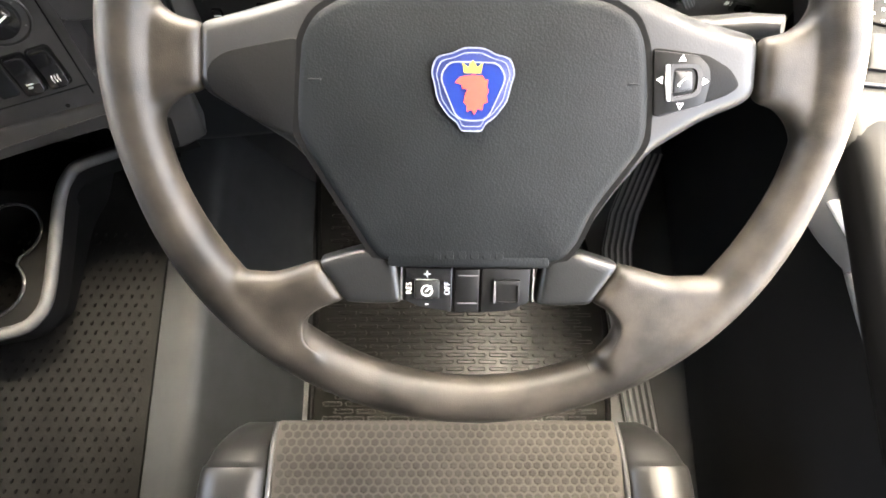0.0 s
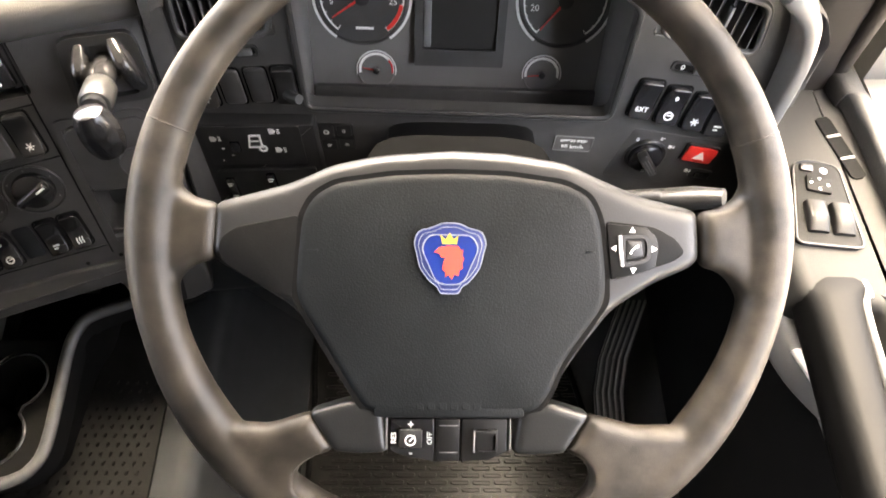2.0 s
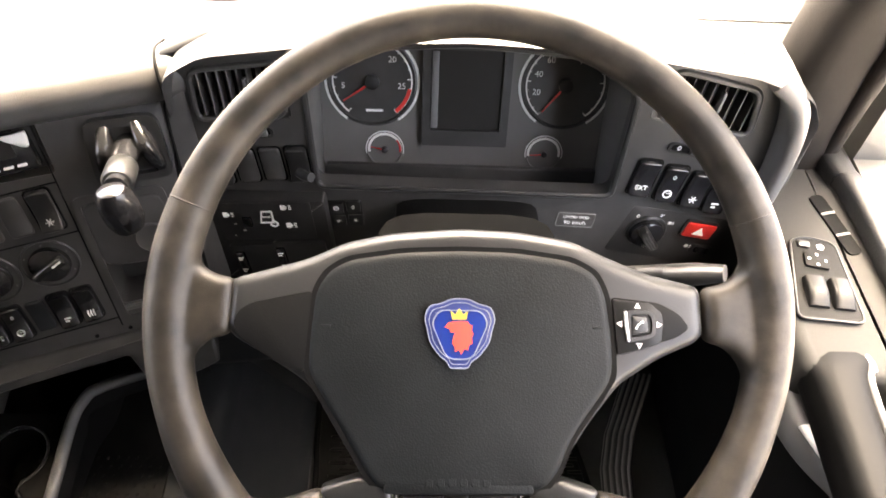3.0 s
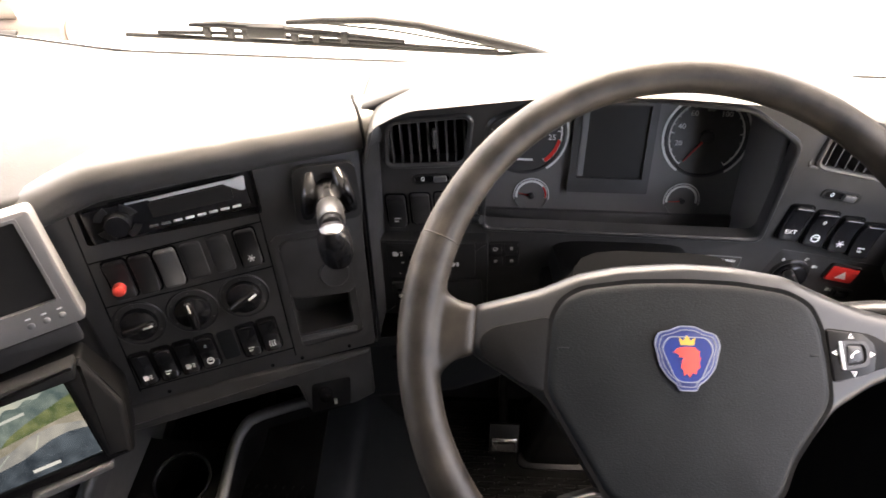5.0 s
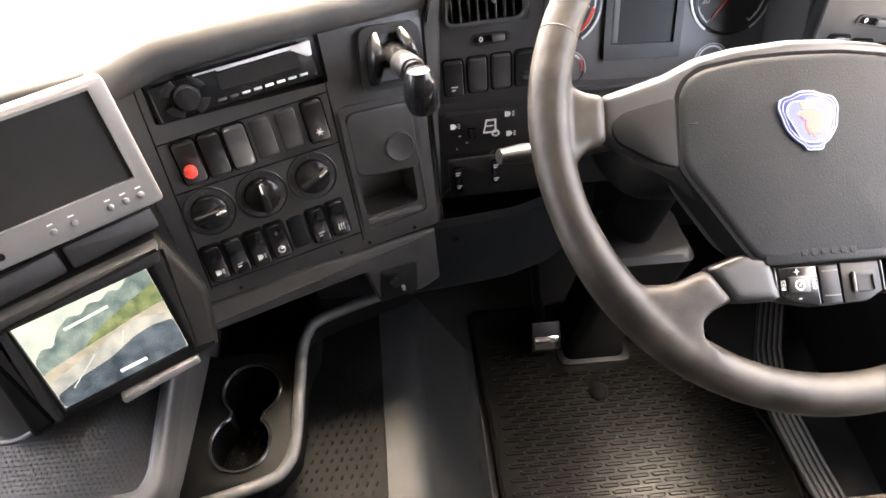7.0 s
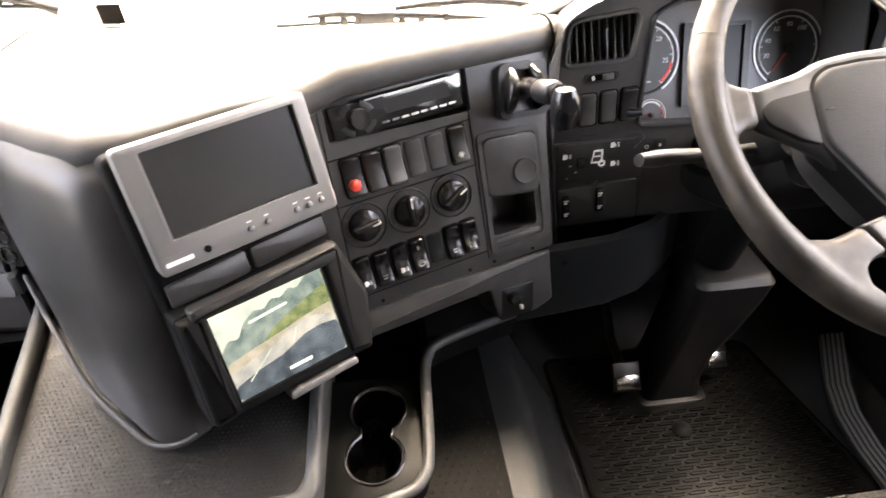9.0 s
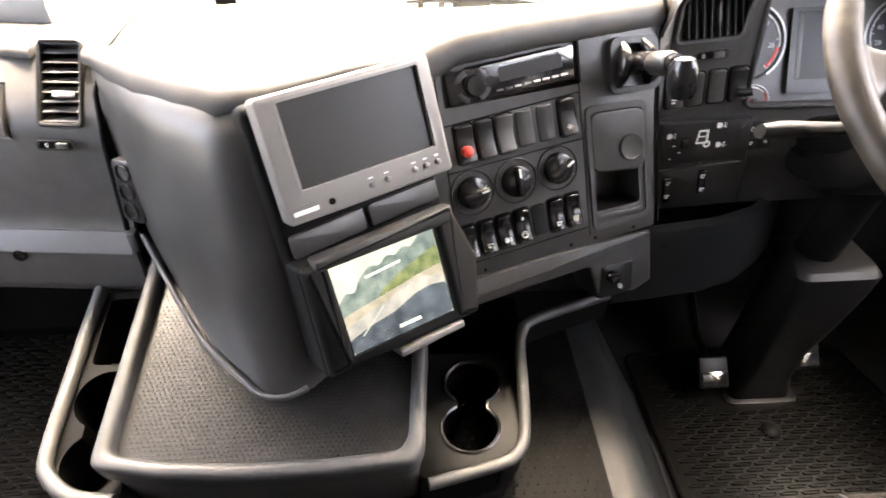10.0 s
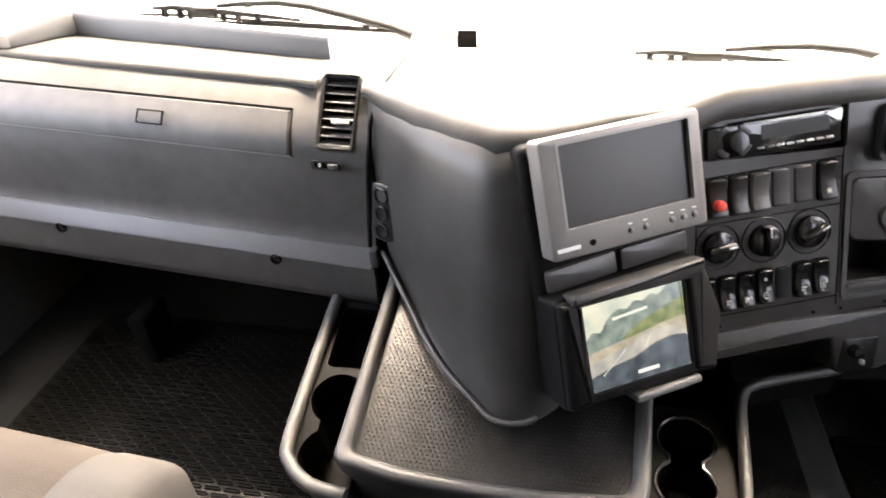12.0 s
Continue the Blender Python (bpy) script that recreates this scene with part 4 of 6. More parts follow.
vl = prism(rounded([(-0.262, 0.105), (-0.176, 0.112), (-0.172, 0.172), (-0.258, 0.160)], 0.010), -0.2, 0.2)
vr = prism(rounded([(0.186, 0.124), (0.283, 0.105), (0.276, 0.158), (0.189, 0.178)], 0.010), -0.2, 0.2)
part("panel", cut(prism(dout, -0.02, 0.0, 0.003), big, vl, vr), PANEL, dpanel)
hood_o = [p for p in dout if p[1] > 0.06]
secs = []
for w, s in ((-0.06, 1.012), (0.0, 1.012), (0.022, 1.01), (0.028, 1.0), (0.022, 0.985), (0.0, 0.97)):
    secs.append([(x * (1 + (s - 1) * 0.35), (y - 0.06) * s + 0.06, w * (min(1.0, max(0.0, (y - 0.085) / 0.075)) if w > 0 else 1.0)) for x, y in hood_o])
part("hood", loft(secs, caps=False), PANEL, dpanel, "grey instrument hood")
post = []
for k in range(9):
    v = -0.095 + 0.260 * k / 8
    edge = DRV.inverted() @ (CEN @ Vector((0.125 + 0.016 * max(0.0, (v + 0.095) / 0.26), v, -0.0015)))
    mid = Vector((-0.267, edge.y, 0.0015))
    post.append([tuple(edge + Vector((0, 0, -0.03))), tuple(edge), tuple(edge.lerp(mid, 0.12) + Vector((0, 0, 0.003))), tuple(edge.lerp(mid, 0.5) + Vector((0, 0, 0.004))), tuple(edge.lerp(mid, 0.88) + Vector((0, 0, 0.002))), tuple(mid), tuple(mid + Vector((0, 0, -0.02)))])
part("side_post", thick(loft(post), 0.003), PANEL, dpanel, "grey post between the panels")
for oval in (rounded([(-0.262, 0.105), (-0.176, 0.112), (-0.172, 0.172), (-0.258, 0.160)], 0.012), rounded([(0.186, 0.124), (0.283, 0.105), (0.276, 0.158), (0.189, 0.178)], 0.012)):
    part("vent_lip", tube([(x, y, 0.0005) for x, y in oval], 0.0032, 8, closed=True), PANEL, dpanel, "rounded lip round the vent")
cluster = thing("instrument_cluster", LCD, "instrument cluster with two round dials and blank display", "instrument cluster")
part("face", prism(rounded([(-0.19, -0.06), (0.18, -0.06), (0.18, 0.14), (-0.19, 0.14)], 0.01), -0.01, 0.0), FACE, cluster)


# ---- switches and controls ----
def icon_mesh(kind, s):
    """Small printed pictograms as raised bars and rings."""
    bm = bmesh.new()
    z0, z1 = 0, 0.0003
    if kind == "lamp":
        prism([(-0.45 * s, -0.35 * s), (0.05 * s, -0.35 * s), (0.3 * s, 0), (0.05 * s, 0.35 * s), (-0.45 * s, 0.35 * s)], z0, z1, bm=bm)
        for k in (-1, 0, 1):
            rbox(0.55 * s, 0.25 * s * k, z1 / 2, 0.3 * s, 0.09 * s, z1, 0, bm=bm)
    elif kind == "ring":
        frame_ring(circle(0, 0, 0.5 * s, 16), circle(0, 0, 0.36 * s, 16), z0, z1, bm)
        rbox(0.1 * s, 0.08 * s, z1 / 2, 0.5 * s, 0.1 * s, z1, 0, bm=bm)
    elif kind == "waves":
        for k in (-1, 0, 1):
            for j in (-1, 0, 1):
                rbox(0.34 * s * k + 0.07 * s * (j % 2), 0.3 * s * j, z1 / 2, 0.12 * s, 0.32 * s, z1, 0, bm=bm)
    elif kind == "cab":
        frame_ring([(-0.5 * s, -0.4 * s), (0.35 * s, -0.4 * s), (0.35 * s, 0.6 * s), (-0.3 * s, 0.6 * s)], [(-0.38 * s, -0.28 * s), (0.23 * s, -0.28 * s), (0.23 * s, 0.46 * s), (-0.22 * s, 0.46 * s)], z0, z1, bm)
        frame_ring(circle(0.3 * s, -0.45 * s, 0.26 * s, 14), circle(0.3 * s, -0.45 * s, 0.14 * s, 14), z0, z1 * 1.4, bm)
        rbox(-0.08 * s, 0.12 * s, z1 / 2, 0.5 * s, 0.09 * s, z1, 0, bm=bm)
    elif kind == "zero":
        frame_ring(circle(0, 0, 0.4 * s, 14), circle(0, 0, 0.22 * s, 14), z0, z1, bm)
        for v in bm.verts:
            v.co.x *= 0.7
    elif kind == "star":
        for a in (0, 60, 120):
            g = rbox(0, 0, z1 / 2, 0.9 * s, 0.10 * s, z1, 0)
            bmesh.ops.rotate(g, verts=g.verts[:], cent=(0, 0, 0), matrix=Matrix.Rotation(radians(a), 3, "Z"))
            tmp = bpy.data.meshes.new("t")
            g.to_mesh(tmp)
            g.free()
            bm.from_mesh(tmp)
            bpy.data.meshes.remove(tmp)
    else:
        rbox(0, 0.2 * s, z1 / 2, 0.8 * s, 0.16 * s, z1, 0, bm=bm)
        rbox(-0.12 * s, -0.2 * s, z1 / 2, 0.5 * s, 0.2 * s, z1, 0, bm=bm)
    return bm


def rocker(m, w, h, icon="", face=BLACK, tilt=8, label="black rocker switch in the dash", zero=False, name="rocker_switch", group="rocker switches"):
    t = thing(name, m, label, "switch", group)
    part("bezel", frame_ring(rect(0, 0, w + 0.0034, h + 0.0034, 0.0055), rect(0, 0, w, h, 0.0045), -0.002, 0.0014), HOLE, t)
    secs = []
    rc = 0.0042
    for f in (0.0, 0.012, 0.035, 0.07, 0.12, 0.2, 0.3, 0.4, 0.5, 0.6, 0.7, 0.8, 0.88, 0.93, 0.965, 0.988, 1.0):
        y = (h - 0.0008) * (f - 0.5)
        over = max(0.0, abs(y) - (h / 2 - 0.0004 - rc))
        e = w / 2 - 0.0004 - (rc - math.sqrt(max(0.0, rc * rc - over * over)))
        edge = 0.0016 * (1 - min(1.0, (h / 2 - 0.0004 - abs(y)) / 0.002)) ** 2
        zt = 0.0034 + (0.0012 if name == "switch_blank" else 0.0052) * (2 * y / h) ** 2 - math.tan(radians(tilt)) * y * 0.3 - edge
        secs.append([(-e, y, -0.004), (-e, y, zt - 0.0014), (-e + 0.0005, y, zt - 0.0004), (-e + 0.0014, y, zt), (e - 0.0014, y, zt), (e - 0.0005, y, zt - 0.0004), (e, y, zt - 0.0014), (e, y, -0.004)])
    bm = loft(secs, close=True)
    rk = part("rocker", bm, face, t)
    zz = 0.0053 + math.tan(radians(tilt)) * h * 0.078
    if icon:
        part("pictogram", icon_mesh(icon, w * 0.42), WHITE, rk, m=pose(0, -h * 0.26, zz, -10))
    if zero:
        part("pictogram", icon_mesh("zero", w * 0.26), WHITE, rk, m=pose(0, h * 0.22, 0.0050 - math.tan(radians(tilt)) * h * 0.066))
    return t


def dial(m, r, label, angle=0):
    """A climate dial: recessed ring, domed black knob, grip bar with white mark."""
    t = thing("rotary_dial", m, label, "dial", "climate dials")
    part("ring", lathe([(r * 1.12, -0.004), (r * 1.12, 0.0010), (r * 1.08, 0.0018), (r * 1.03, 0.0006), (r * 0.86, -0.0095), (0, -0.0100)], 40), BLACK, t)
    kb = part("knob", lathe([(r * 0.78, -0.0095), (r * 0.78, 0.003), (r * 0.74, 0.006), (r * 0.5, 0.0085), (0, 0.0095)], 36), GLOSS, t)
    part("grip", rbox(0, 0, 0.011, r * 1.42, r * 0.36, 0.009, 0.003, 3), GLOSS, kb, m=at(0, 0, 0, angle))
    part("pointer", rbox(r * 0.45, 0, 0.0157, r * 0.42, r * 0.07, 0.0006, 0), WHITE, kb, m=at(0, 0, 0, angle))
    for k in range(5):
        a = radians(210 - 60 * k)
        part("tick", rbox(r * 0.92 * math.cos(a), r * 0.92 * math.sin(a), 0.0022, 0.0013, 0.0013, 0.0006, 0), PALE, t)
    return t


T3 = 3.0
first = [(-0.1225, "", False), (-0.0975, "", False), (-0.0725, "", False), (-0.0465, "", False), (-0.0195, "", False), (0.009, "star", False)]
for k, (u, ic, z) in enumerate(first):
    v = 0.0600 + (u + 0.1225) * 0.055
    if k == 0:
        t = rocker(CEN @ at(u, v, 0, T3), 0.022, 0.044, "", BLACK, 0, "black parking brake switch with red knob")
        part("red_knob", lathe([(0.0062, 0.0), (0.0066, 0.006), (0.0058, 0.009), (0.003, 0.0102), (0, 0.0104)], 20, m=at(-0.002, -0.007, 0.0055)), REDK, t, "bright red round knob")
    elif k == 2:
        rocker(CEN @ at(u, v, 0, T3), 0.022, 0.044, "", GREY, -6, "worn grey rocker switch in the dash")
    elif k in (3, 4):
        rocker(CEN @ at(u, v, -0.002, T3), 0.022, 0.044, "", PANEL, 0, "blank switch cover in the dash", name="switch_blank")
    else:
        rocker(CEN @ at(u, v, 0, T3), 0.021, 0.044, ic, BLACK, 7)
for (u, v), a in zip(((-0.121, 0.003), (-0.065, 0.005), (-0.009, 0.009)), (8, 92, 28)):
    dial(CEN @ at(u, v, 0), 0.0245, "gloss black climate dial with grip bar", a)
for k, ic in enumerate(("lamp", "bars", "lamp", "ring", None, "bars", "waves")):
    u = -0.1335 + 0.0233 * k
    v = -0.0545 + 0.0014 * k
    if ic is None:
        rocker(CEN @ at(u, v, -0.002, T3), 0.0195, 0.040, "", SLATE, 0, "blank switch cover in the dash", name="switch_blank")
    else:
        rocker(CEN @ at(u, v, 0, T3), 0.0195, 0.041, ic, GLOSS, 9, "gloss black rocker switch with white pictogram", zero=(k == 3))

# groove lines between the panel fields
seams = thing("panel_seams", CEN, "dark joint lines in the centre panel", "panel joint", kind="structure")
for p, q in (((-0.146, 0.083), (0.028, 0.093)), ((-0.146, 0.030), (0.028, 0.038)), ((0.0285, -0.085), (0.0285, 0.156)), ((-0.146, -0.082), (0.028, -0.074)), ((-0.147, -0.085), (-0.147, 0.150))):
    part("joint", tube([(*p, 0.0), (*q, 0.0)], 0.0008, 6), HOLE, seams)

radio = thing("car_radio", CEN @ at(-0.054, 0.1265, 0, T3), "black single-slot car radio with silver edges", "radio")
part("body", prism(rect(0, 0, 0.168, 0.046, 0.003), -0.036, -0.006, 0.002), BLACK, radio)
part("face", prism(rect(-0.002, -0.002, 0.158, 0.036, 0.004), -0.008, 0.002, 0.002), GLOSS, radio)
part("disc_slot", rbox(0.006, 0.0175, -0.0035, 0.120, 0.0022, 0.003, 0.0005), HOLE, radio)
part("slot_lip", rbox(0.020, 0.0150, 0.0016, 0.116, 0.0016, 0.002, 0.0005), SILVER, radio)
part("end_trim", prism(rounded([(0.071, 0.002), (0.076, 0.002), (0.078, 0.017), (0.056, 0.0145), (0.057, 0.012)], 0.003), 0.0, 0.0036, 0.001), SILVER, radio)
part("display_window", prism(rect(0.022, 0.003, 0.080, 0.016, 0.002), 0.0015, 0.0026), DARKGLASS, radio)
part("volume_knob", lathe([(0.0125, 0.0), (0.0122, 0.009), (0.0108, 0.0118), (0, 0.0124)], 26, m=at(-0.050, -0.002, 0.001)), GLOSS, radio)
for k in range(4):
    a0 = radians(20 + 90 * k)
    arc = [(-0.051 + r * math.cos(a0 + radians(50) * q / 5), -0.002 + 0.86 * r * math.sin(a0 + radians(50) * q / 5)) for r, qs in ((0.0225, range(6)), (0.0150, range(5, -1, -1))) for q in qs]
    part("corner_key", prism(arc, 0.0, 0.0036, 0.0008), HUBG, radio, "glossy curved key")
for k in range(8):
    part("preset_key", rbox(-0.020 + 0.0118 * k, -0.0135, 0.0026, 0.0084, 0.0024, 0.002, 0.0005), WHITE if k > 1 else PALE, radio)
# Silver strip stands in for the reflection across the glossy face.
part("painted_reflection", prism(rounded([(-0.016, 0.0125), (0.066, 0.0125), (0.066, 0.0150), (-0.016, 0.0150)], 0.001), 0.0012, 0.0028, 0.0008), SILVER, radio)

ash = thing("storage_box", CEN @ at(0.074, -0.004), "dark grey ashtray panel with round catch and pocket", "ashtray")
part("surround", frame_ring(rounded([(-0.041, -0.078), (0.044, -0.073), (0.044, 0.074), (-0.041, 0.078)], 0.01), rounded([(-0.035, -0.071), (0.038, -0.067), (0.038, 0.067), (-0.035, 0.071)], 0.008), -0.001, 0.0026), PANEL, ash)
part("flap", prism(rounded([(-0.0365, -0.004), (0.0385, -0.012), (0.041, 0.066), (-0.0355, 0.070)], 0.014), -0.004, 0.0032, 0.0030, 4), PANEL, ash)
part("catch", lathe([(0.0165, 0.0), (0.0165, 0.0036), (0.0155, 0.0046), (0.0140, 0.0040), (0, 0.0036)], 30, m=at(0.018, 0.020, 0.0026)), PANEL, ash)
part("pocket_lip", rbox(0.0, -0.060, 0.002, 0.066, 0.006, 0.006, 0.002), GREY, ash, m=at(0, 0, 0, -1.5))

# parking brake lever in its cradle
lev = thing("brake_lever", CEN @ at(0.100, 0.114), "black dash lever with a glossy hanging knob", "lever")
part("socket", frame_ring(rounded([(-0.036, -0.030), (0.034, -0.034), (0.034, 0.030), (-0.030, 0.034)], 0.012), rounded([(-0.027, -0.024), (0.025, -0.027), (0.025, 0.022), (-0.022, 0.025)], 0.010), -0.002, 0.010), BLACK, lev)
part("well", prism(rounded([(-0.027, -0.024), (0.025, -0.027), (0.025, 0.022), (-0.022, 0.025)], 0.010), -0.01, -0.001), HOLE, lev)
for x, lean in ((-0.021, -0.004), (0.022, 0.004)):
    part("cheek", sweep([((x + lean * 0.5, -0.026, 0.001), (0.006, 0, 0), (0, 0, 0.008)), ((x, -0.012, 0.008), (0.008, 0, 0), (0, 0, 0.015)), ((x - lean, 0.010, 0.010), (0.008, 0, 0), (0, 0, 0.016)), ((x - 2 * lean, 0.028, 0.002), (0.005, 0, 0), (0, 0, 0.007))]), GLOSS, lev, "glossy black cradle cheek")
to_lever = (CEN @ at(0.100, 0.114)).inverted()
root, bend = Vector((0.002, 0.0, 0.0)), to_lever @ Vector((-0.2500, 0.4480, 0.648))
part("stem", tube([tuple(root), tuple(root.lerp(bend, 0.35) + Vector((0, 0.003, 0))), tuple(root.lerp(bend, 0.75)), tuple(bend)], [0.0140, 0.0110, 0.0100, 0.0100], 14), GLOSS, lev)
# Collar is greyer than the black stem, in place of light reflected from above.
part("collar", tube([tuple(root.lerp(bend, 0.48)), tuple(root.lerp(bend, 0.54)), tuple(root.lerp(bend, 0.86)), tuple(root.lerp(bend, 0.90))], [0.0110, 0.0132, 0.0136, 0.0115], 18), HUBG, lev, "collar greyed for its reflection")
hang = [to_lever @ Vector(p) for p in ((-0.2480, 0.4380, 0.6600), (-0.2478, 0.4375, 0.6580), (-0.2472, 0.4360, 0.6500), (-0.2463, 0.4347, 0.6385), (-0.2455, 0.4334, 0.6260), (-0.2450, 0.4325, 0.6175), (-0.2448, 0.4323, 0.6145))]
part("knob", tube([tuple(p) for p in hang], [0.0055, 0.0110, 0.0150, 0.0164, 0.0160, 0.0132, 0.0060], 22), GLOSS, lev, "glossy black hanging grip knob")

# ---- driver panel fittings ----
def slat_vent(m, w, h, slats, label, across=False, thumb=0.0):
    t = thing("air_vent", m, label, "air vent", "dash air vents")
    part("back", rbox(0, 0, -0.030, w, h, 0.003, 0), HOLE, t)
    for sy in (-1, 1):
        part("shell", rbox(0, sy * (h / 2 + 0.001), -0.014, w, 0.002, 0.034, 0), BLACK, t)
        part("shell", rbox(sy * (w / 2 + 0.001), 0, -0.014, 0.002, h, 0.034, 0), BLACK, t)
    for k in range(slats):
        f = (k + 0.5) / slats - 0.5
        if across:
            # Lighter grey than the upright slats, to imitate sky reflected on their tops.
            part("slat", rbox(0, 0, 0, w * 0.98, 0.0018, 0.016, 0.0008, 1), GREY, t, m=pose(0, f * h, -0.006, 34))
        else:
            part("slat", rbox(f * w, 0, -0.006, 0.0016, h * 0.98, 0.014, 0.0006, 1), DASH, t)
    part("thumb_tab", rbox(thumb * w if not across else w * 0.1, 0 if not across else thumb * h, 0.003, 0.003 if not across else w * 0.5, h * 0.36 if not across else 0.006, 0.008, 0.001), SILVER if across else GREY, t)
    return t


slat_vent(DRV @ at(-0.217, 0.137, -0.008, 5) @ pose(0, 0, 0, -14), 0.086, 0.058, 9, "dark slatted air vent beside the dials", thumb=0.08)
slat_vent(DRV @ at(0.234, 0.142, -0.008, -11) @ pose(0, 0, 0, -14), 0.100, 0.056, 9, "dark slatted air vent at the door end", thumb=0.1)


def slide_switch(m, label):
    t = thing("vent_slider", m, label, "slider", "vent sliders")
    part("slot", frame_ring(rect(0, 0, 0.044, 0.0125, 0.006), rect(0, 0, 0.038, 0.0085, 0.004), -0.001, 0.002), BLACK, t)
    part("bed", prism(rect(0, 0, 0.038, 0.0085, 0.004), -0.002, 0.0002), HOLE, t)
    part("tab", rbox(0.009, 0, 0.002, 0.014, 0.0075, 0.005, 0.0015), GREY, t)
    part("pictogram", icon_mesh("zero", 0.007), WHITE, t, m=at(-0.010, 0, 0.0006))
    return t


slide_switch(DRV @ at(-0.212, 0.091, 0, 6), "black vent slider with a grey tab")
slide_switch(DRV @ at(0.229, 0.086, 0, -10), "black vent slider with a grey tab")
for k in range(4):
    u, v = -0.2515 + 0.0270 * k, 0.0455 + 0.0028 * k
    if k == 1 or k == 2:
        rocker(DRV @ at(u, v, -0.001, 4), 0.0215, 0.043, "", PANEL, 0, "blank switch cover beside the dials", name="switch_blank")
    else:
        t = rocker(DRV @ at(u, v, 0, 4), 0.0215, 0.043, "bars" if k == 0 else "", BLACK, 4)
        if k == 3:
            part("paddle", tube([(0.0, -0.010, 0.004), (0.006, -0.010, 0.010), (0.014, -0.007, 0.016)], [0.006, 0.0055, 0.005], 12), BLACK, t)
pod = thing("lamp_control_panel", DRV @ at(-0.212, -0.018, 0.016, 3), "black lamp control panel with white pictograms", "control panel")
part("plate", prism(rect(0, 0, 0.104, 0.056, 0.004), -0.003, 0.0012, 0.0008), BLACK, pod)
part("pictogram", icon_mesh("lamp", 0.010), WHITE, pod, m=at(-0.040, 0.012, 0.0017))
part("pictogram", icon_mesh("cab", 0.019), WHITE, pod, m=at(0.003, 0.006, 0.0017))
part("pictogram", icon_mesh("lamp", 0.010), WHITE, pod, m=at(0.024, 0.022, 0.0017))
part("pictogram", icon_mesh("lamp", 0.010), WHITE, pod, m=at(0.026, -0.005, 0.0017))
part("roller", rbox(-0.020, 0.001, 0.002, 0.010, 0.014, 0.004, 0.001), GLOSS, pod)
for u, v, s in ((-0.034, -0.002, 0.003), (-0.026, -0.012, 0.003), (-0.038, -0.020, 0.002)):
    part("tick", rbox(u, v, 0.0018, s, 0.0012, 0.0004, 0), WHITE, pod)
pod2 = thing("lamp_control_panel", DRV @ at(-0.203, -0.080, 0.019, 5), "black lower panel with two small rollers", "control panel")
part("plate", prism(rect(0, 0, 0.110, 0.058, 0.004), -0.003, 0.0010, 0.0008), BLACK, pod2)
for u, v in ((-0.044, 0.001), (0.003, 0.006)):
    rl = part("roller", rbox(u, v, 0.002, 0.010, 0.036, 0.006, 0.002), GLOSS, pod2)
    for k in (-1, 1):
        part("mark", icon_mesh("bars", 0.008), WHITE, rl, m=at(u, v + 0.010 * k, 0.0052))
clock = thing("clock_keys", DRV @ at(-0.127, -0.018, 0, 3), "black key pad with four white marks", "key pad")
part("plate", prism(rect(0, 0, 0.040, 0.040, 0.004), -0.003, 0.0012, 0.001), BLACK, clock)
for u, v, ic in ((-0.009, 0.010, "ring"), (0.010, 0.011, "zero"), (-0.008, -0.010, "bars"), (0.011, -0.009, "star")):
    part("key", rbox(u, v, 0.0016, 0.016, 0.016, 0.002, 0.001), BLACK, clock)
    part("pictogram", icon_mesh(ic, 0.006), WHITE, clock, m=at(u, v, 0.0027))
plate = thing("speed_plate", DRV @ at(0.133, -0.019, 0.0, -3), "small grey plate with speed limit lettering", "label plate")
part("plate", prism(rect(0, 0, 0.043, 0.0215, 0.002), -0.001, 0.0010), DASH, plate)
words("LIMITED SPEED", 0.0046, WHITE, plate, at(0, 0.0045, 0.0011))
words("90 km/h", 0.0078, WHITE, plate, at(0, -0.0045, 0.0011))
part("edge", frame_ring(rect(0, 0, 0.043, 0.0215, 0.002), rect(0, 0, 0.0415, 0.0200, 0.0015), 0.0008, 0.0014), PALE, plate)
for k, (u, v) in enumerate(((0.1935, 0.0480), (0.2240, 0.0410), (0.2545, 0.0335), (0.2815, 0.0255))):
    t = rocker(DRV @ at(u, v, 0, -5), 0.0245, 0.047, ("", "ring", "star", "bars")[k], GLOSS, 4, "black rocker switch beside the dials", zero=(k == 1))
    if k == 0:
        words("EXT", 0.0075, WHITE, t, pose(0, -0.0115, 0.0053, -10))
rp = thing("switch_fascia", DRV @ at(0.250, -0.040, 0, -10), "black panel round the lamp switch", "control panel", kind="structure")
part("plate", prism(rounded([(-0.068, -0.040), (0.062, -0.040), (0.072, 0.036), (-0.062, 0.036)], 0.006), -0.004, 0.0006, 0.001), PANEL, rp)
ls = thing("light_switch", DRV @ at(0.2175, -0.033, 0.001, -10), "black rotary lamp switch with ribbed grip", "switch")
part("ring", lathe([(0.0235, -0.002), (0.0235, 0.002), (0.022, 0.0032), (0.0195, 0.002), (0, 0.002)], 36), BLACK, ls)
kn = part("knob", lathe([(0.0192, 0.002), (0.0185, 0.008), (0.016, 0.010), (0, 0.0105)], 36), GLOSS, ls)
part("grip", rbox(0, 0, 0.0135, 0.035, 0.011, 0.012, 0.003, 3), BLACK, kn, m=at(0, 0, 0, -45))
for k in range(3):
    part("rib", rbox(0.002, -0.003 + 0.003 * k, 0.0198, 0.026, 0.0010, 0.0010, 0), GREY, kn, m=at(0, 0, 0, -45))
part("pointer", rbox(-0.010, 0.006, 0.0108, 0.0045, 0.0022, 0.0008, 0), WHITE, kn)
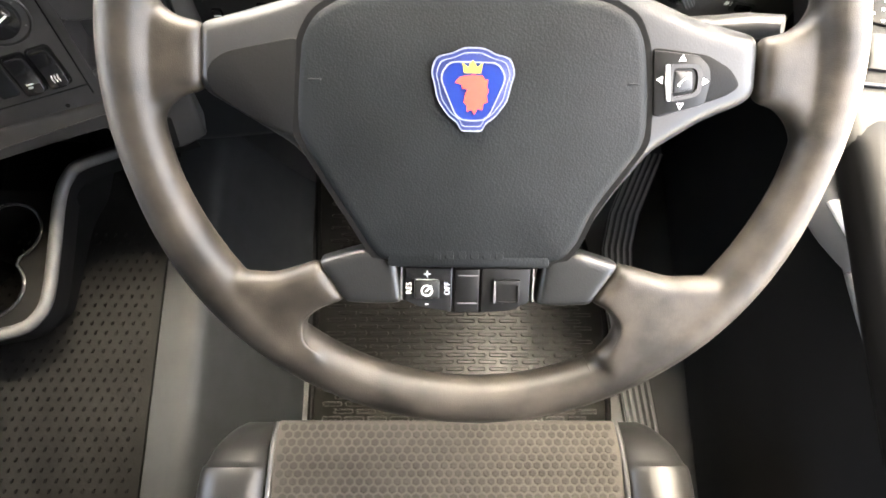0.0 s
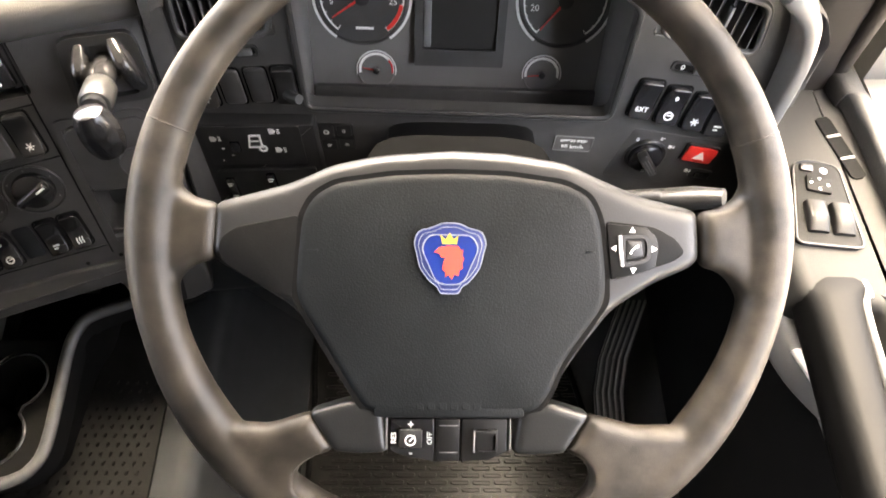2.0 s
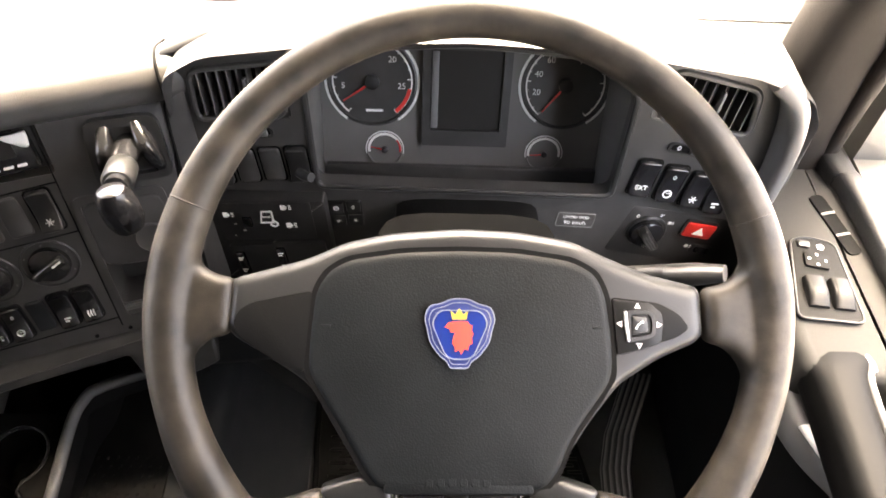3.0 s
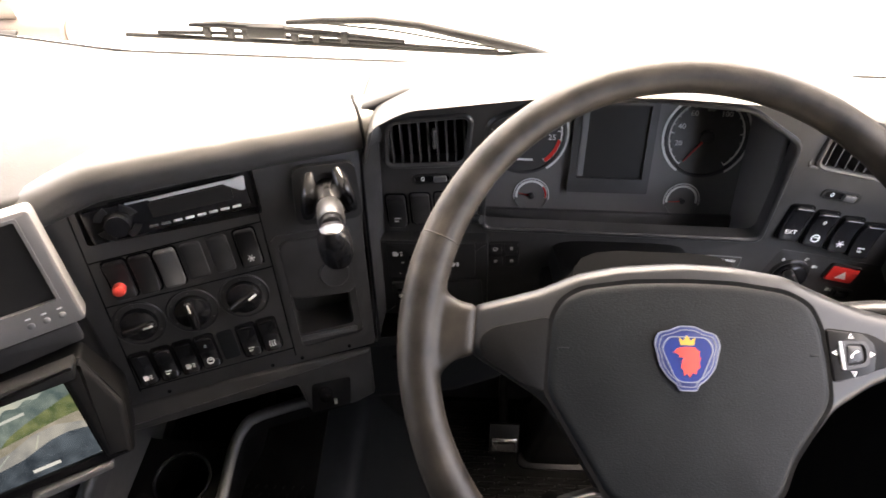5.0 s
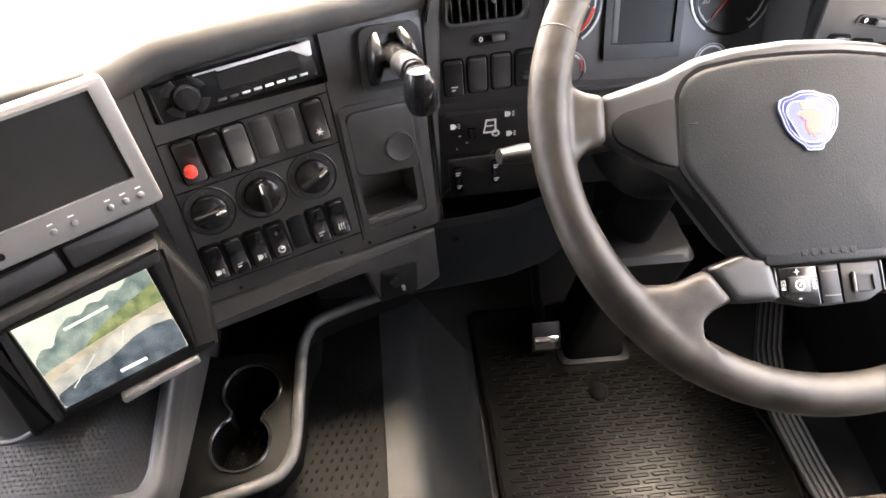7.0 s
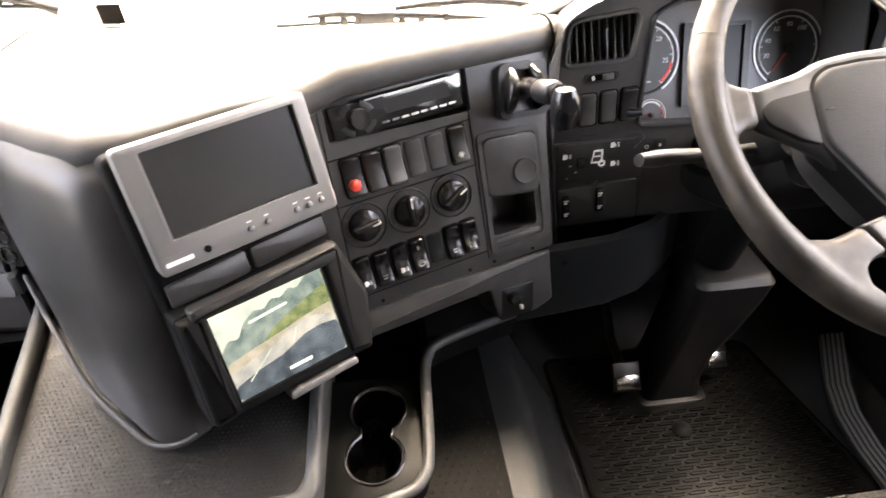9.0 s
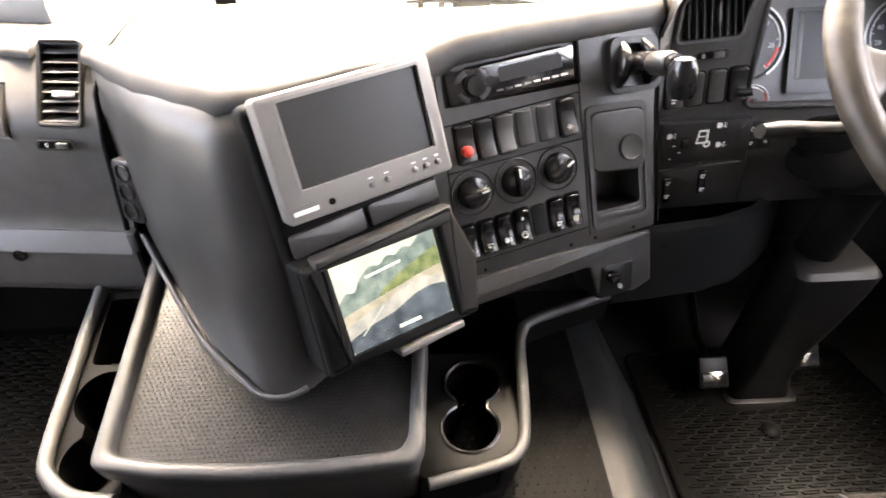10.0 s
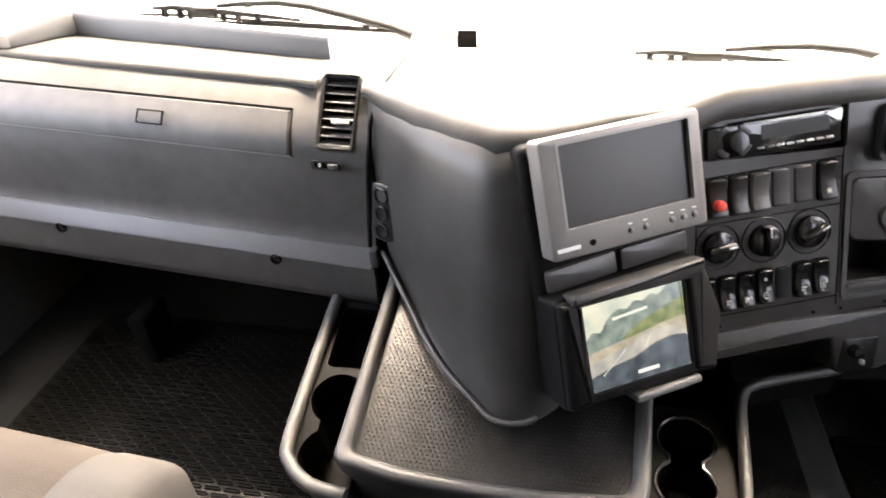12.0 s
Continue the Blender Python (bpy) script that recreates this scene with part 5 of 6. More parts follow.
for a, ic in ((132, "zero"), (75, "bars"), (40, "lamp"), (-80, "star")):
    part("pictogram", icon_mesh(ic, 0.006), WHITE, ls, m=at(0.0285 * math.cos(radians(a)), 0.0285 * math.sin(radians(a)), 0.0012) if a > 0 else at(0.002, -0.0145, 0.0106))
hz = thing("hazard_switch", DRV @ at(0.278, -0.0285, 0.001, -11), "red hazard warning switch with white triangle", "switch")
part("bezel", frame_ring(rect(0, 0, 0.040, 0.0265, 0.004), rect(0, 0, 0.036, 0.0225, 0.003), -0.001, 0.003), BLACK, hz)
part("key", prism(rect(0, 0, 0.0355, 0.022, 0.003), 0.0, 0.0045, 0.0015), REDP, hz)
tri = [(0, 0.0065), (-0.0075, -0.0055), (0.0075, -0.0055)]
part("triangle", prism(tri, 0.0044, 0.0049), WHITE, hz)
sm = thing("dimmer_roller", DRV @ at(0.2865, -0.0605, 0.001, -11), "small black dimmer roller with white lamp mark", "switch")
part("frame", prism(rect(0.004, 0, 0.026, 0.014, 0.003), 0, 0.002, 0.0006), BLACK, sm)
part("roller", rbox(0.005, 0, 0.003, 0.018, 0.008, 0.005, 0.002), GLOSS, sm)
part("pictogram", icon_mesh("lamp", 0.007), WHITE, sm, m=at(-0.014, 0.002, 0.0012))

# column shroud in front of the cluster
shroud = thing("column_shroud", Matrix(), "black steering column shroud behind the wheel", "column shroud")
part("upper_cover", sweep([((0.058, 0.545, 0.500), (0.080, 0, 0), (0, 0.004, 0.026)), ((0.057, 0.500, 0.520), (0.078, 0, 0), (0, 0.004, 0.030)), ((0.052, 0.44, 0.556), (0.076, 0, 0), (0, 0.02, 0.026)), ((0.046, 0.39, 0.628), (0.075, 0, 0), (0, 0.035, 0.027))], power=0.45), INSERT, shroud)
part("lower_cover", sweep([((0.056, 0.545, 0.468), (0.086, 0, 0), (0, 0.004, 0.020)), ((0.054, 0.500, 0.474), (0.084, 0, 0), (0, 0.006, 0.022)), ((0.050, 0.43, 0.515), (0.078, 0, 0), (0, 0.02, 0.024)), ((0.046, 0.375, 0.598), (0.065, 0, 0), (0, 0.035, 0.024))], power=0.45), INSERT, shroud)
for nm, pts, cap in (("wiper_stalk", [(0.0, 0.42, 0.580), (-0.09, 0.390, 0.594), (-0.135, 0.382, 0.600), (-0.180, 0.374, 0.604)], HUBG), ("indicator_stalk", [(0.09, 0.43, 0.56), (0.17, 0.405, 0.596), (0.215, 0.388, 0.626), (0.252, 0.374, 0.650)], HUBG)):
    st = thing(nm, Matrix(), "black column stalk with a grey end", "stalk", "column stalks")
    part("arm", tube(pts[:3], [0.006, 0.0075, 0.009], 12), BLACK, st)
    part("cap", tube([pts[2], tuple((Vector(pts[2]) + Vector(pts[3])) / 2), pts[3]], [0.0085, 0.0095, 0.007], 14, flat=1.4), cap, st, "grey stalk end")

# ---- instrument cluster ----


def gauge(u, v, r, start, end, red0, numbers, needle, name):
    d = part(name, lathe([(r * 1.02, 0.0), (r * 1.02, 0.002), (r * 0.96, 0.003), (r * 0.94, 0.001), (0, 0.001)], 48, m=at(u, v, 0.0)), PANEL if r > 0.04 else FACE, cluster)
    def arc(a0, a1, r0, r1, z, mat, nm):
        n = 32
        o = [(u + r1 * math.cos(radians(a0 + (a1 - a0) * k / n)), v + r1 * math.sin(radians(a0 + (a1 - a0) * k / n))) for k in range(n + 1)]
        i = [(u + r0 * math.cos(radians(a0 + (a1 - a0) * k / n)), v + r0 * math.sin(radians(a0 + (a1 - a0) * k / n))) for k in range(n + 1)]
        part(nm, prism(o + i[::-1], z, z + 0.0008), mat, d)
    arc(start + 4, end - 4, r * 0.955, r * 1.06, 0.0015, SILVER, "chrome_arc")
    arc(start, end, r * (0.86 if r > 0.04 else 0.80), r * (0.895 if r > 0.04 else 0.93), 0.001, WHITE, "scale_arc")
    if red0 is not None:
        arc(end, red0, r * 0.80, r * 0.885, 0.0012, REDP, "red_arc")
    n = 20 if r > 0.04 else 6
    for k in range(n + 1):
        a = radians(start + (end - start) * k / n)
        ln = 0.10 if k % 4 == 0 else 0.05
        q = part("tick", rbox(r * (0.88 - ln / 2), 0, 0.0015, r * ln, r * 0.018 + 0.0002, 0.0006, 0), WHITE, d, m=at(u, v, 0) @ pose(0, 0, 0, 0, 0, math.degrees(a)))
    for txt, a in numbers:
        words(txt, r * 0.19, WHITE, d, at(u + r * 0.66 * math.cos(radians(a)), v + r * 0.66 * math.sin(radians(a)), 0.0012), "numeral")
    part("needle", prism([(-r * 0.1, -r * 0.03), (r * 0.78, -r * 0.012), (r * 0.78, r * 0.012), (-r * 0.1, r * 0.03)], 0.004, 0.0052), REDP, d, m=at(u, v, 0, needle))
    part("hub", lathe([(r * 0.16, 0.001), (r * 0.16, 0.0065), (r * 0.1, 0.0075), (0, 0.0078)], 20, m=at(u, v, 0)), BLACK, d)


gauge(-0.112, 0.060, 0.052, 232, -52, -10, (("5", 190), ("10", 140), ("15", 92), ("20", 48), ("25", -8)), 214, "rev_counter")
gauge(0.112, 0.063, 0.052, 232, -52, None, (("20", 196), ("40", 160), ("60", 125), ("80", 90), ("100", 55)), 232, "speedometer")
gauge(-0.098, -0.022, 0.022, 190, -10, 40, (), 168, "fuel_gauge")
gauge(0.096, -0.022, 0.022, 190, -10, None, (), 185, "temperature_gauge")
part("unit_bar", rbox(-0.110, 0.026, 0.0016, 0.020, 0.0028, 0.0006, 0), WHITE, cluster)
part("display_frame", frame_ring(rect(-0.003, 0.046, 0.102, 0.118, 0.002), rect(-0.003, 0.053, 0.083, 0.094, 0.002), 0.0, 0.008), PANEL, cluster)
part("display", prism(rect(-0.003, 0.053, 0.083, 0.094), 0.0, 0.0035), DARKGLASS, cluster, "dark blank display")
part("display_edge", rbox(-0.0395, 0.053, 0.005, 0.008, 0.090, 0.003, 0.001), PALE, cluster)
part("lower_ledge", prism(rounded([(-0.175, -0.080), (0.17, -0.080), (0.165, -0.040), (-0.17, -0.040)], 0.005), 0.0, 0.008, 0.003), PANEL, cluster, "dark grey ledge under the dials")
part("opening_lip", tube([(*p, 0.0) for p in copen], 0.0035, 8, closed=True), HUBG, dpanel)
part("lower_left_block", prism(rounded([(-0.274, -0.118), (-0.140, -0.112), (-0.146, 0.014), (-0.272, 0.012)], 0.004), -0.004, 0.0165, 0.004), BLACK, dpanel)
part("sill", rbox(0.0, -0.062, 0.042, 0.315, 0.006, 0.080, 0.002), KNOB, cluster)
for sx in (-1, 1):
    part("side_cheek", rbox(-0.005 + sx * 0.170, 0.03, 0.045, 0.006, 0.20, 0.090, 0.002), FACE, cluster)

# ---- passenger dash fittings ----
def pd(x, y, z, off=0.0):
    """A point of the passenger dash face, given at its inner end."""
    k = -0.905 - x
    return (x, y + 0.06 * k - off, z + 0.04 * k)


def face_strip(points, x0, x1, off, depth, n=6):
    secs = []
    for k in range(n + 1):
        x = x0 + (x1 - x0) * k / n
        front = [pd(x, y, z, off) for y, z in points]
        back = [pd(x, y + depth, z - 0.0005, off) for y, z in points]
        secs.append(front + back[::-1])
    return loft(secs, close=True)


lid = thing("glove_box", Matrix(), "charcoal glove box lid with a recessed latch", "glove box", kind="structure")
part("lid", face_strip([(0.5330, 0.6055), (0.520, 0.5905), (0.511, 0.578), (0.505, 0.566), (0.5030, 0.5555)], -1.018, -1.74, 0.004, 0.01), DASH, lid)
# Upper line is a dark joint; the pale lower one is a painted edge highlight.
for (y, z), r, mt in (((0.5345, 0.6075), 0.0015, HOLE), ((0.5015, 0.5525), 0.0010, PALE)):
    part("lid_line", tube([pd(-1.013, y, z, 0.001), pd(-1.4, y, z, 0.001), pd(-1.76, y, z, 0.001)], r, 6), mt, lid)
part("lid_line", tube([pd(-1.0135, 0.5345, 0.6075, 0.001), pd(-1.0135, 0.511, 0.578, 0.002), pd(-1.0135, 0.5015, 0.5525, 0.001)], 0.0010, 6), HOLE, lid)
part("latch", frame_ring([(-0.020, -0.010), (0.020, -0.010), (0.020, 0.010), (-0.020, 0.010)], [(-0.020, -0.0085), (0.0185, -0.0085), (0.0185, 0.0085), (-0.020, 0.0085)], -0.001, 0.0025), HOLE, lid, m=axes(pd(-1.222, 0.514, 0.586, 0.006), (1, -0.06, -0.04), (0, 0.6, 0.8)))
# Band is lighter grey than the dash to imitate light on its upward slope.
band = thing("dash_band", Matrix(), "passenger dash band, painted lighter where its slope catches light", "trim", kind="structure")
part("band", face_strip([(0.4920, 0.4245), (0.4890, 0.4200), (0.478, 0.4045), (0.4760, 0.4000)], -0.909, -1.765, 0.004, 0.012), GREY, band)
part("band_end", rbox(-0.905, 0.484, 0.415, 0.012, 0.016, 0.030, 0.003), TRIMG, band)
for x in (-1.057, -1.425):
    scw = thing("dash_screw", axes(pd(x, 0.4750, 0.3935, 0.002), (1, -0.06, -0.04), (0, 0.1, 1)), "dark recessed screw in the lower dash", "screw", "dash screws")
    part("socket", lathe([(0.0085, -0.004), (0.0085, 0.002), (0.0065, 0.002), (0.006, -0.003), (0, -0.003)], 18), HOLE, scw)
    part("head", lathe([(0.0042, -0.003), (0.0038, 0.001), (0, 0.0014)], 12), KNOB, scw)
slat_vent(VEN, 0.046, 0.092, 8, "passenger air vent with slats greyed for sky reflection", across=True, thumb=-0.14)
sur = thing("vent_surround", VEN, "charcoal rounded surround of the passenger vent", "trim", kind="structure")
part("surround", frame_ring(rect(0, 0, 0.054, 0.104, 0.008), rect(0, 0, 0.0465, 0.0935, 0.005), -0.034, 0.0042), DASH, sur)
part("front_edge", tube([(x, y, 0.0036) for x, y in rect(0, 0, 0.0502, 0.0990, 0.006)], 0.0024, 8, closed=True), KNOB, sur)
slide_switch(axes((-0.960, 0.4975, 0.5510), (1, -0.06, -0.02), (0, 0.08, 1)), "black vent slider with a grey tab")
seam = solo("dash_seam", tube([(-0.850, 0.66, 0.664), (-0.872, 0.585, 0.660), (-0.886, 0.535, 0.645), (-0.896, 0.506, 0.610), (-0.903, 0.497, 0.55), (-0.908, 0.492, 0.48), (-0.911, 0.488, 0.43)], [0.0008, 0.0012, 0.0020, 0.0030, 0.0036, 0.0036, 0.0036], 8), HOLE, Matrix(), "dark joint between dash and column", "panel joint", kind="structure")
SOC = axes((-0.8800, 0.4670, 0.501), (0.90, -0.43, 0), (0.02, 0.14, 0.99))
sock = thing("power_sockets", SOC, "black plate with three round power sockets", "socket")
part("plate", prism(rect(0, 0, 0.034, 0.082, 0.008), -0.012, 0.002, 0.002), BLACK, sock)
for k in (-1, 0, 1):
    part("socket", lathe([(0.0115, 0.002), (0.0115, 0.004), (0.0095, 0.0045), (0.009, -0.006), (0, -0.006)], 22, m=at(0, 0.0255 * k)), GLOSS, sock)

# shelf rims on the passenger dash top
shelf = thing("dash_shelf", Matrix(), "grey open shelf on the passenger dash top", "shelf", kind="structure")
part("rear_wall", loft([[(x, y, z - 0.05), (x, y, z - 0.006), (x, y + 0.004, z), (x, y + 0.020, z), (x, y + 0.026, z - 0.05)] for x, y, z in ((-0.992, 0.652, 0.672), (-1.20, 0.682, 0.680), (-1.452, 0.716, 0.688))], close=True), GREY, shelf)
part("end_wall", sweep([((-1.452, 0.720, 0.672), (0.012, 0, 0), (0, 0, 0.020)), ((-1.466, 0.690, 0.676), (0.013, 0, 0), (0, 0, 0.022)), ((-1.482, 0.640, 0.676), (0.014, 0, 0), (0, 0, 0.018)), ((-1.492, 0.612, 0.672), (0.012, 0, 0), (0, 0, 0.010))], power=0.6), GREY, shelf)


# ---- driver foot space ----
kn = []
for x, y in ((-0.268, 0.452), (-0.20, 0.460), (-0.13, 0.470), (-0.07, 0.492), (-0.02, 0.530), (0.02, 0.575)):
    kn.append([(x, y + 0.016, 0.286), (x, y + 0.003, 0.287), (x, y, 0.292), (x, y + 0.001, 0.30), (x, y + 0.009, 0.395), (x, y + 0.012, 0.402), (x, y + 0.022, 0.406)])
knee = solo("knee_panel", thick(loft(kn), 0.006), KNEEM, Matrix(), "slate knee panel, darkened for shade under the dash", "knee panel", kind="structure")
part("clip", lathe([(0.004, 0.0), (0.004, 0.001), (0, 0.0014)], 12, m=axes((-0.205, 0.4655, 0.383), (1, 0.12, 0), (0, 0.1, 1))), HOLE, knee)
# Matt black here replaces the shade that falls under the dash.
under = solo("dash_underside", rbox(0.06, 0.575, 0.355, 0.66, 0.02, 0.20, 0.004), INSERT, Matrix(), "lower dash blackened to stand for shade", "dashboard", kind="structure")
colm = thing("steering_column", Matrix(), "black plastic steering column cover on the floor", "steering column")
secs = []
for x, y, z, w, d in ((0.052, 0.545, 0.0, 0.060, 0.062), (0.050, 0.540, 0.012, 0.054, 0.056), (0.050, 0.535, 0.05, 0.047, 0.050), (0.050, 0.525, 0.13, 0.044, 0.050), (0.058, 0.515, 0.21, 0.054, 0.052), (0.064, 0.508, 0.275, 0.061, 0.052), (0.066, 0.506, 0.312, 0.064, 0.052), (0.066, 0.508, 0.320, 0.058, 0.046)):
    secs.append([(x + px, y + py, z) for px, py in rounded([(-w, -d), (w, -d), (w * 0.9, d), (-w * 0.9, d)], 0.018, 3)])
part("cover", loft(secs, close=True), KNOB, colm)
part("base_flange", prism(rounded([(-0.016, 0.474), (0.116, 0.474), (0.112, 0.61), (-0.012, 0.61)], 0.02), 0.0, 0.010, 0.004), KNOB, colm)
# Upper tube is blackened so that it sinks into the shaded void.
part("upper_tube", tube([(0.056, 0.52, 0.31), (0.046, 0.48, 0.46), (0.042, 0.37, 0.64)], [0.030, 0.032, 0.036], 18), HOLE, colm)
for nm, x, y, z, w in (("brake_pedal", -0.040, 0.505, 0.062, 0.050), ("clutch_pedal", 0.135, 0.530, 0.070, 0.040)):
    pd_ = thing(nm, pose(x, y, z, 48, 0, 0), "black pedal pad with a bare worn edge", "pedal", "floor pedals")
    part("pad", rbox(0, 0, 0, w, 0.052, 0.010, 0.003), BLACK, pd_, "worn black pedal pad")
    part("worn_face", rbox(0, -0.010, 0.006, w * 0.84, 0.024, 0.004, 0.002), CHROME, pd_, "bare metal worn edge")
    part("arm", tube([(0, 0, -0.005), (0, 0.06, -0.06), (0, 0.20, -0.08)], 0.008, 10), BLACK, pd_)
acc = thing("accelerator_pedal", Matrix(), "long ribbed black rubber accelerator pedal", "pedal")
line = [Vector(p) for p in ((0.392, 0.560, 0.050), (0.372, 0.515, 0.042), (0.348, 0.460, 0.032), (0.335, 0.405, 0.024), (0.333, 0.34, 0.018), (0.340, 0.26, 0.014), (0.350, 0.17, 0.012), (0.360, 0.08, 0.010))]
part("tread", loft([[tuple(p + Vector((dx, 0, dz))) for dx, dz in ((-0.025, -0.008), (-0.025, 0.0), (0.025, 0.0), (0.025, -0.008))] for p in line], close=True), BLACK, acc)
for k in range(5):
    part("rib", tube([tuple(p + Vector((-0.020 + 0.010 * k, 0, 0.001))) for p in line], 0.0026, 8), PALE, acc)


def stadium(l, w, h):
    bm = bmesh.new()
    r = w / 2
    n = 5
    o = [(l / 2 - r + r * math.cos(math.pi * (k / n - 0.5)), r * math.sin(math.pi * (k / n - 0.5))) for k in range(n + 1)] + [(-l / 2 + r + r * math.cos(math.pi * (k / n + 0.5)), r * math.sin(math.pi * (k / n + 0.5))) for k in range(n + 1)]
    i = [(x * 0.86, y * 0.45) for x, y in o]
    lo, hi, inn = ([bm.verts.new((x, y, z)) for x, y in pts] for pts, z in ((o, 0), ([(x * 0.95, y * 0.85) for x, y in o], h), (i, h)))
    deep = [bm.verts.new((x * 0.97, y * 0.9, h * 0.2)) for x, y in i]
    m = len(o)
    for a, b in ((lo, hi), (hi, inn), (inn, deep)):
        for k in range(m):
            j = (k + 1) % m
            bm.faces.new((a[k], a[j], b[j], b[k]))
    return bm


def ridge_field(parent, spots, l, w, h, mat, label):
    """All raised slot ridges of a mat in one mesh."""
    one = stadium(l, w, h)
    vs = [v.co.copy() for v in one.verts]
    one.verts.index_update()
    fs = [[v.index for v in f.verts] for f in one.faces]
    one.free()
    V, Fc = [], []
    for x, y, z, a in spots:
        o = len(V)
        c, s = math.cos(a), math.sin(a)
        V += [(x + p.x * c - p.y * s, y + p.x * s + p.y * c, z + p.z) for p in vs]
        Fc += [[o + i for i in f] for f in fs]
    me = bpy.data.meshes.new("ridge_field")
    me.from_pydata(V, [], Fc)
    me.materials.append(mat)
    for p in me.polygons:
        p.use_smooth = True
    me.set_sharp_from_angle(angle=radians(40))
    ob = new("ridge_field", me)
    ob.parent = parent
    return tagged(ob, label, kind="stuff")


dm = thing("floor_mat", Matrix(), "black rubber driver floor mat with slot ridges", "floor mat")
mo = rounded([(-0.150, 0.05), (0.30, 0.05), (0.31, 0.30), (0.24, 0.60), (-0.160, 0.60), (-0.155, 0.44), (-0.150, 0.40)], 0.02)
part("sheet", prism(mo, 0.0, 0.006, 0.002), PMAT, dm)
part("edge", tube([(*p, 0.006) for p in mo[:]], 0.005, 8, closed=True), MATR, dm)
spots = []
for r in range(48):
    for c in range(14):
        x, y = -0.118 + 0.034 * c + (0.017 if r % 2 else 0), 0.070 + 0.0108 * r
        if not (abs(x - 0.050) < 0.085 and y > 0.465) and x < 0.290 - 0.2 * max(0, y - 0.35):
            spots.append((x, y, 0.006, 0.0))
ridge_field(dm, spots, 0.0300, 0.0072, 0.0032, PMAT, "raised rubber slots")
plug = part("plug", lathe([(0.017, 0.0), (0.017, 0.004), (0.014, 0.007), (0.006, 0.009), (0, 0.009)], 24, m=pose(0.040, 0.421, 0.006)), INSERT, dm)
pm = thing("floor_mat", Matrix(), "black rubber passenger floor mat with slot ridges", "floor mat")
mo = rounded([(-1.60, -0.05), (-1.00, -0.05), (-1.02, 0.70), (-1.60, 0.70)], 0.03)
part("sheet", prism(mo, 0.05, 0.056, 0.002), PMAT, pm)
spots = [(-1.575 + 0.034 * c + (0.017 if r % 2 else 0), -0.03 + 0.0115 * r, 0.056, 0.0) for r in range(62) for c in range(17)]
ridge_field(pm, spots, 0.0300, 0.0076, 0.0032, PMAT, "raised rubber slots")
tm = thing("tunnel_mat", Matrix(), "black dotted rubber mat on the tunnel", "rubber mat")
part("sheet", prism(rounded([(-0.88, -0.6), (-0.311, -0.6), (-0.314, 0.50), (-0.88, 0.50)], 0.02), 0.2, 0.205, 0.002), MATR, tm)
spots = [(-0.326 - 0.0125 * c - (0.00625 if r % 2 else 0), -0.16 + 0.0115 * r, 0.205, 1.2) for r in range(46) for c in range(25)]
ridge_field(tm, spots, 0.0055, 0.0024, 0.0014, MATR, "small raised rubber dots")
duct = solo("heater_duct", rbox(-1.42, 0.60, 0.10, 0.04, 0.08, 0.14, 0.01), INSERT, Matrix(), "dull grey duct under the passenger dash", "duct")

def inside(p, poly):
    """True where the point lies within the outline."""
    odd = False
    for i in range(len(poly)):
        (x0, y0), (x1, y1) = poly[i - 1], poly[i]
        if (y0 > p[1]) != (y1 > p[1]) and p[0] < x0 + (p[1] - y0) / (y1 - y0) * (x1 - x0):
            odd = not odd
    return odd


spots = [(-0.18 + 0.0058 * c + (0.0029 if r % 2 else 0), -0.02 + 0.0050 * r, -0.018, 0.0) for r in range(64) for c in range(64)]
ridge_field(tray, [s for s in spots if inside((s[0] * 1.03, 0.12 + (s[1] - 0.12) * 1.03), inn)], 0.0032, 0.0027, 0.0007, LINER, "small raised dots of the liner")

# ---- driver door ----
door = thing("door_trim", Matrix(), "grey driver door trim with a grab bar", "door trim", kind="structure")
part("ledge", prism(rounded([(0.352, 0.375), (0.356, 0.33), (0.425, 0.325), (0.43, -0.45), (0.474, -0.45), (0.474, 0.58), (0.43, 0.62), (0.375, 0.57)], 0.012), 0.50, 0.56, 0.012, 4), LEDGEM, door)
# Lining is blackened to pass for the dark void beside the seat.
part("lower_panel", rbox(0.450, 0.1, 0.25, 0.048, 1.1, 0.49, 0.015), INSERT, door, "lower door lining, blackened for the dark void")
bar = part("grab_bar", sweep([((0.395, 0.372, 0.535), (0.030, 0, 0), (0, 0, 0.018)), ((0.390, 0.345, 0.540), (0.034, 0, 0), (0, 0, 0.022)), ((0.383, 0.31, 0.540), (0.024, 0, 0), (0, 0, 0.024)), ((0.380, 0.15, 0.535), (0.021, 0, 0), (0, 0, 0.024)), ((0.382, -0.10, 0.53), (0.021, 0, 0), (0, 0, 0.024)), ((0.40, -0.30, 0.52), (0.026, 0, 0), (0, 0, 0.024))], power=0.6), INSERT, door, "dark grey soft grab bar")
part("bar_cap", sweep([((0.412, 0.362, 0.548), (0.006, 0, 0), (0, 0, 0.010)), ((0.413, 0.335, 0.550), (0.006, 0, 0), (0, 0, 0.012)), ((0.405, 0.30, 0.550), (0.004, 0, 0), (0, 0, 0.012)), ((0.402, 0.05, 0.545), (0.004, 0, 0), (0, 0, 0.012))], power=0.7), PALE, door)
part("catch_pocket", sweep([((0.364, 0.37, 0.50), (0.010, 0, 0), (0, 0, 0.022)), ((0.364, 0.33, 0.49), (0.010, 0, 0), (0, 0, 0.026)), ((0.378, 0.285, 0.485), (0.012, 0, 0), (0, 0, 0.02)), ((0.392, 0.245, 0.49), (0.008, 0, 0), (0, 0, 0.012))], power=0.6), PALE, door, "pale door catch housing")
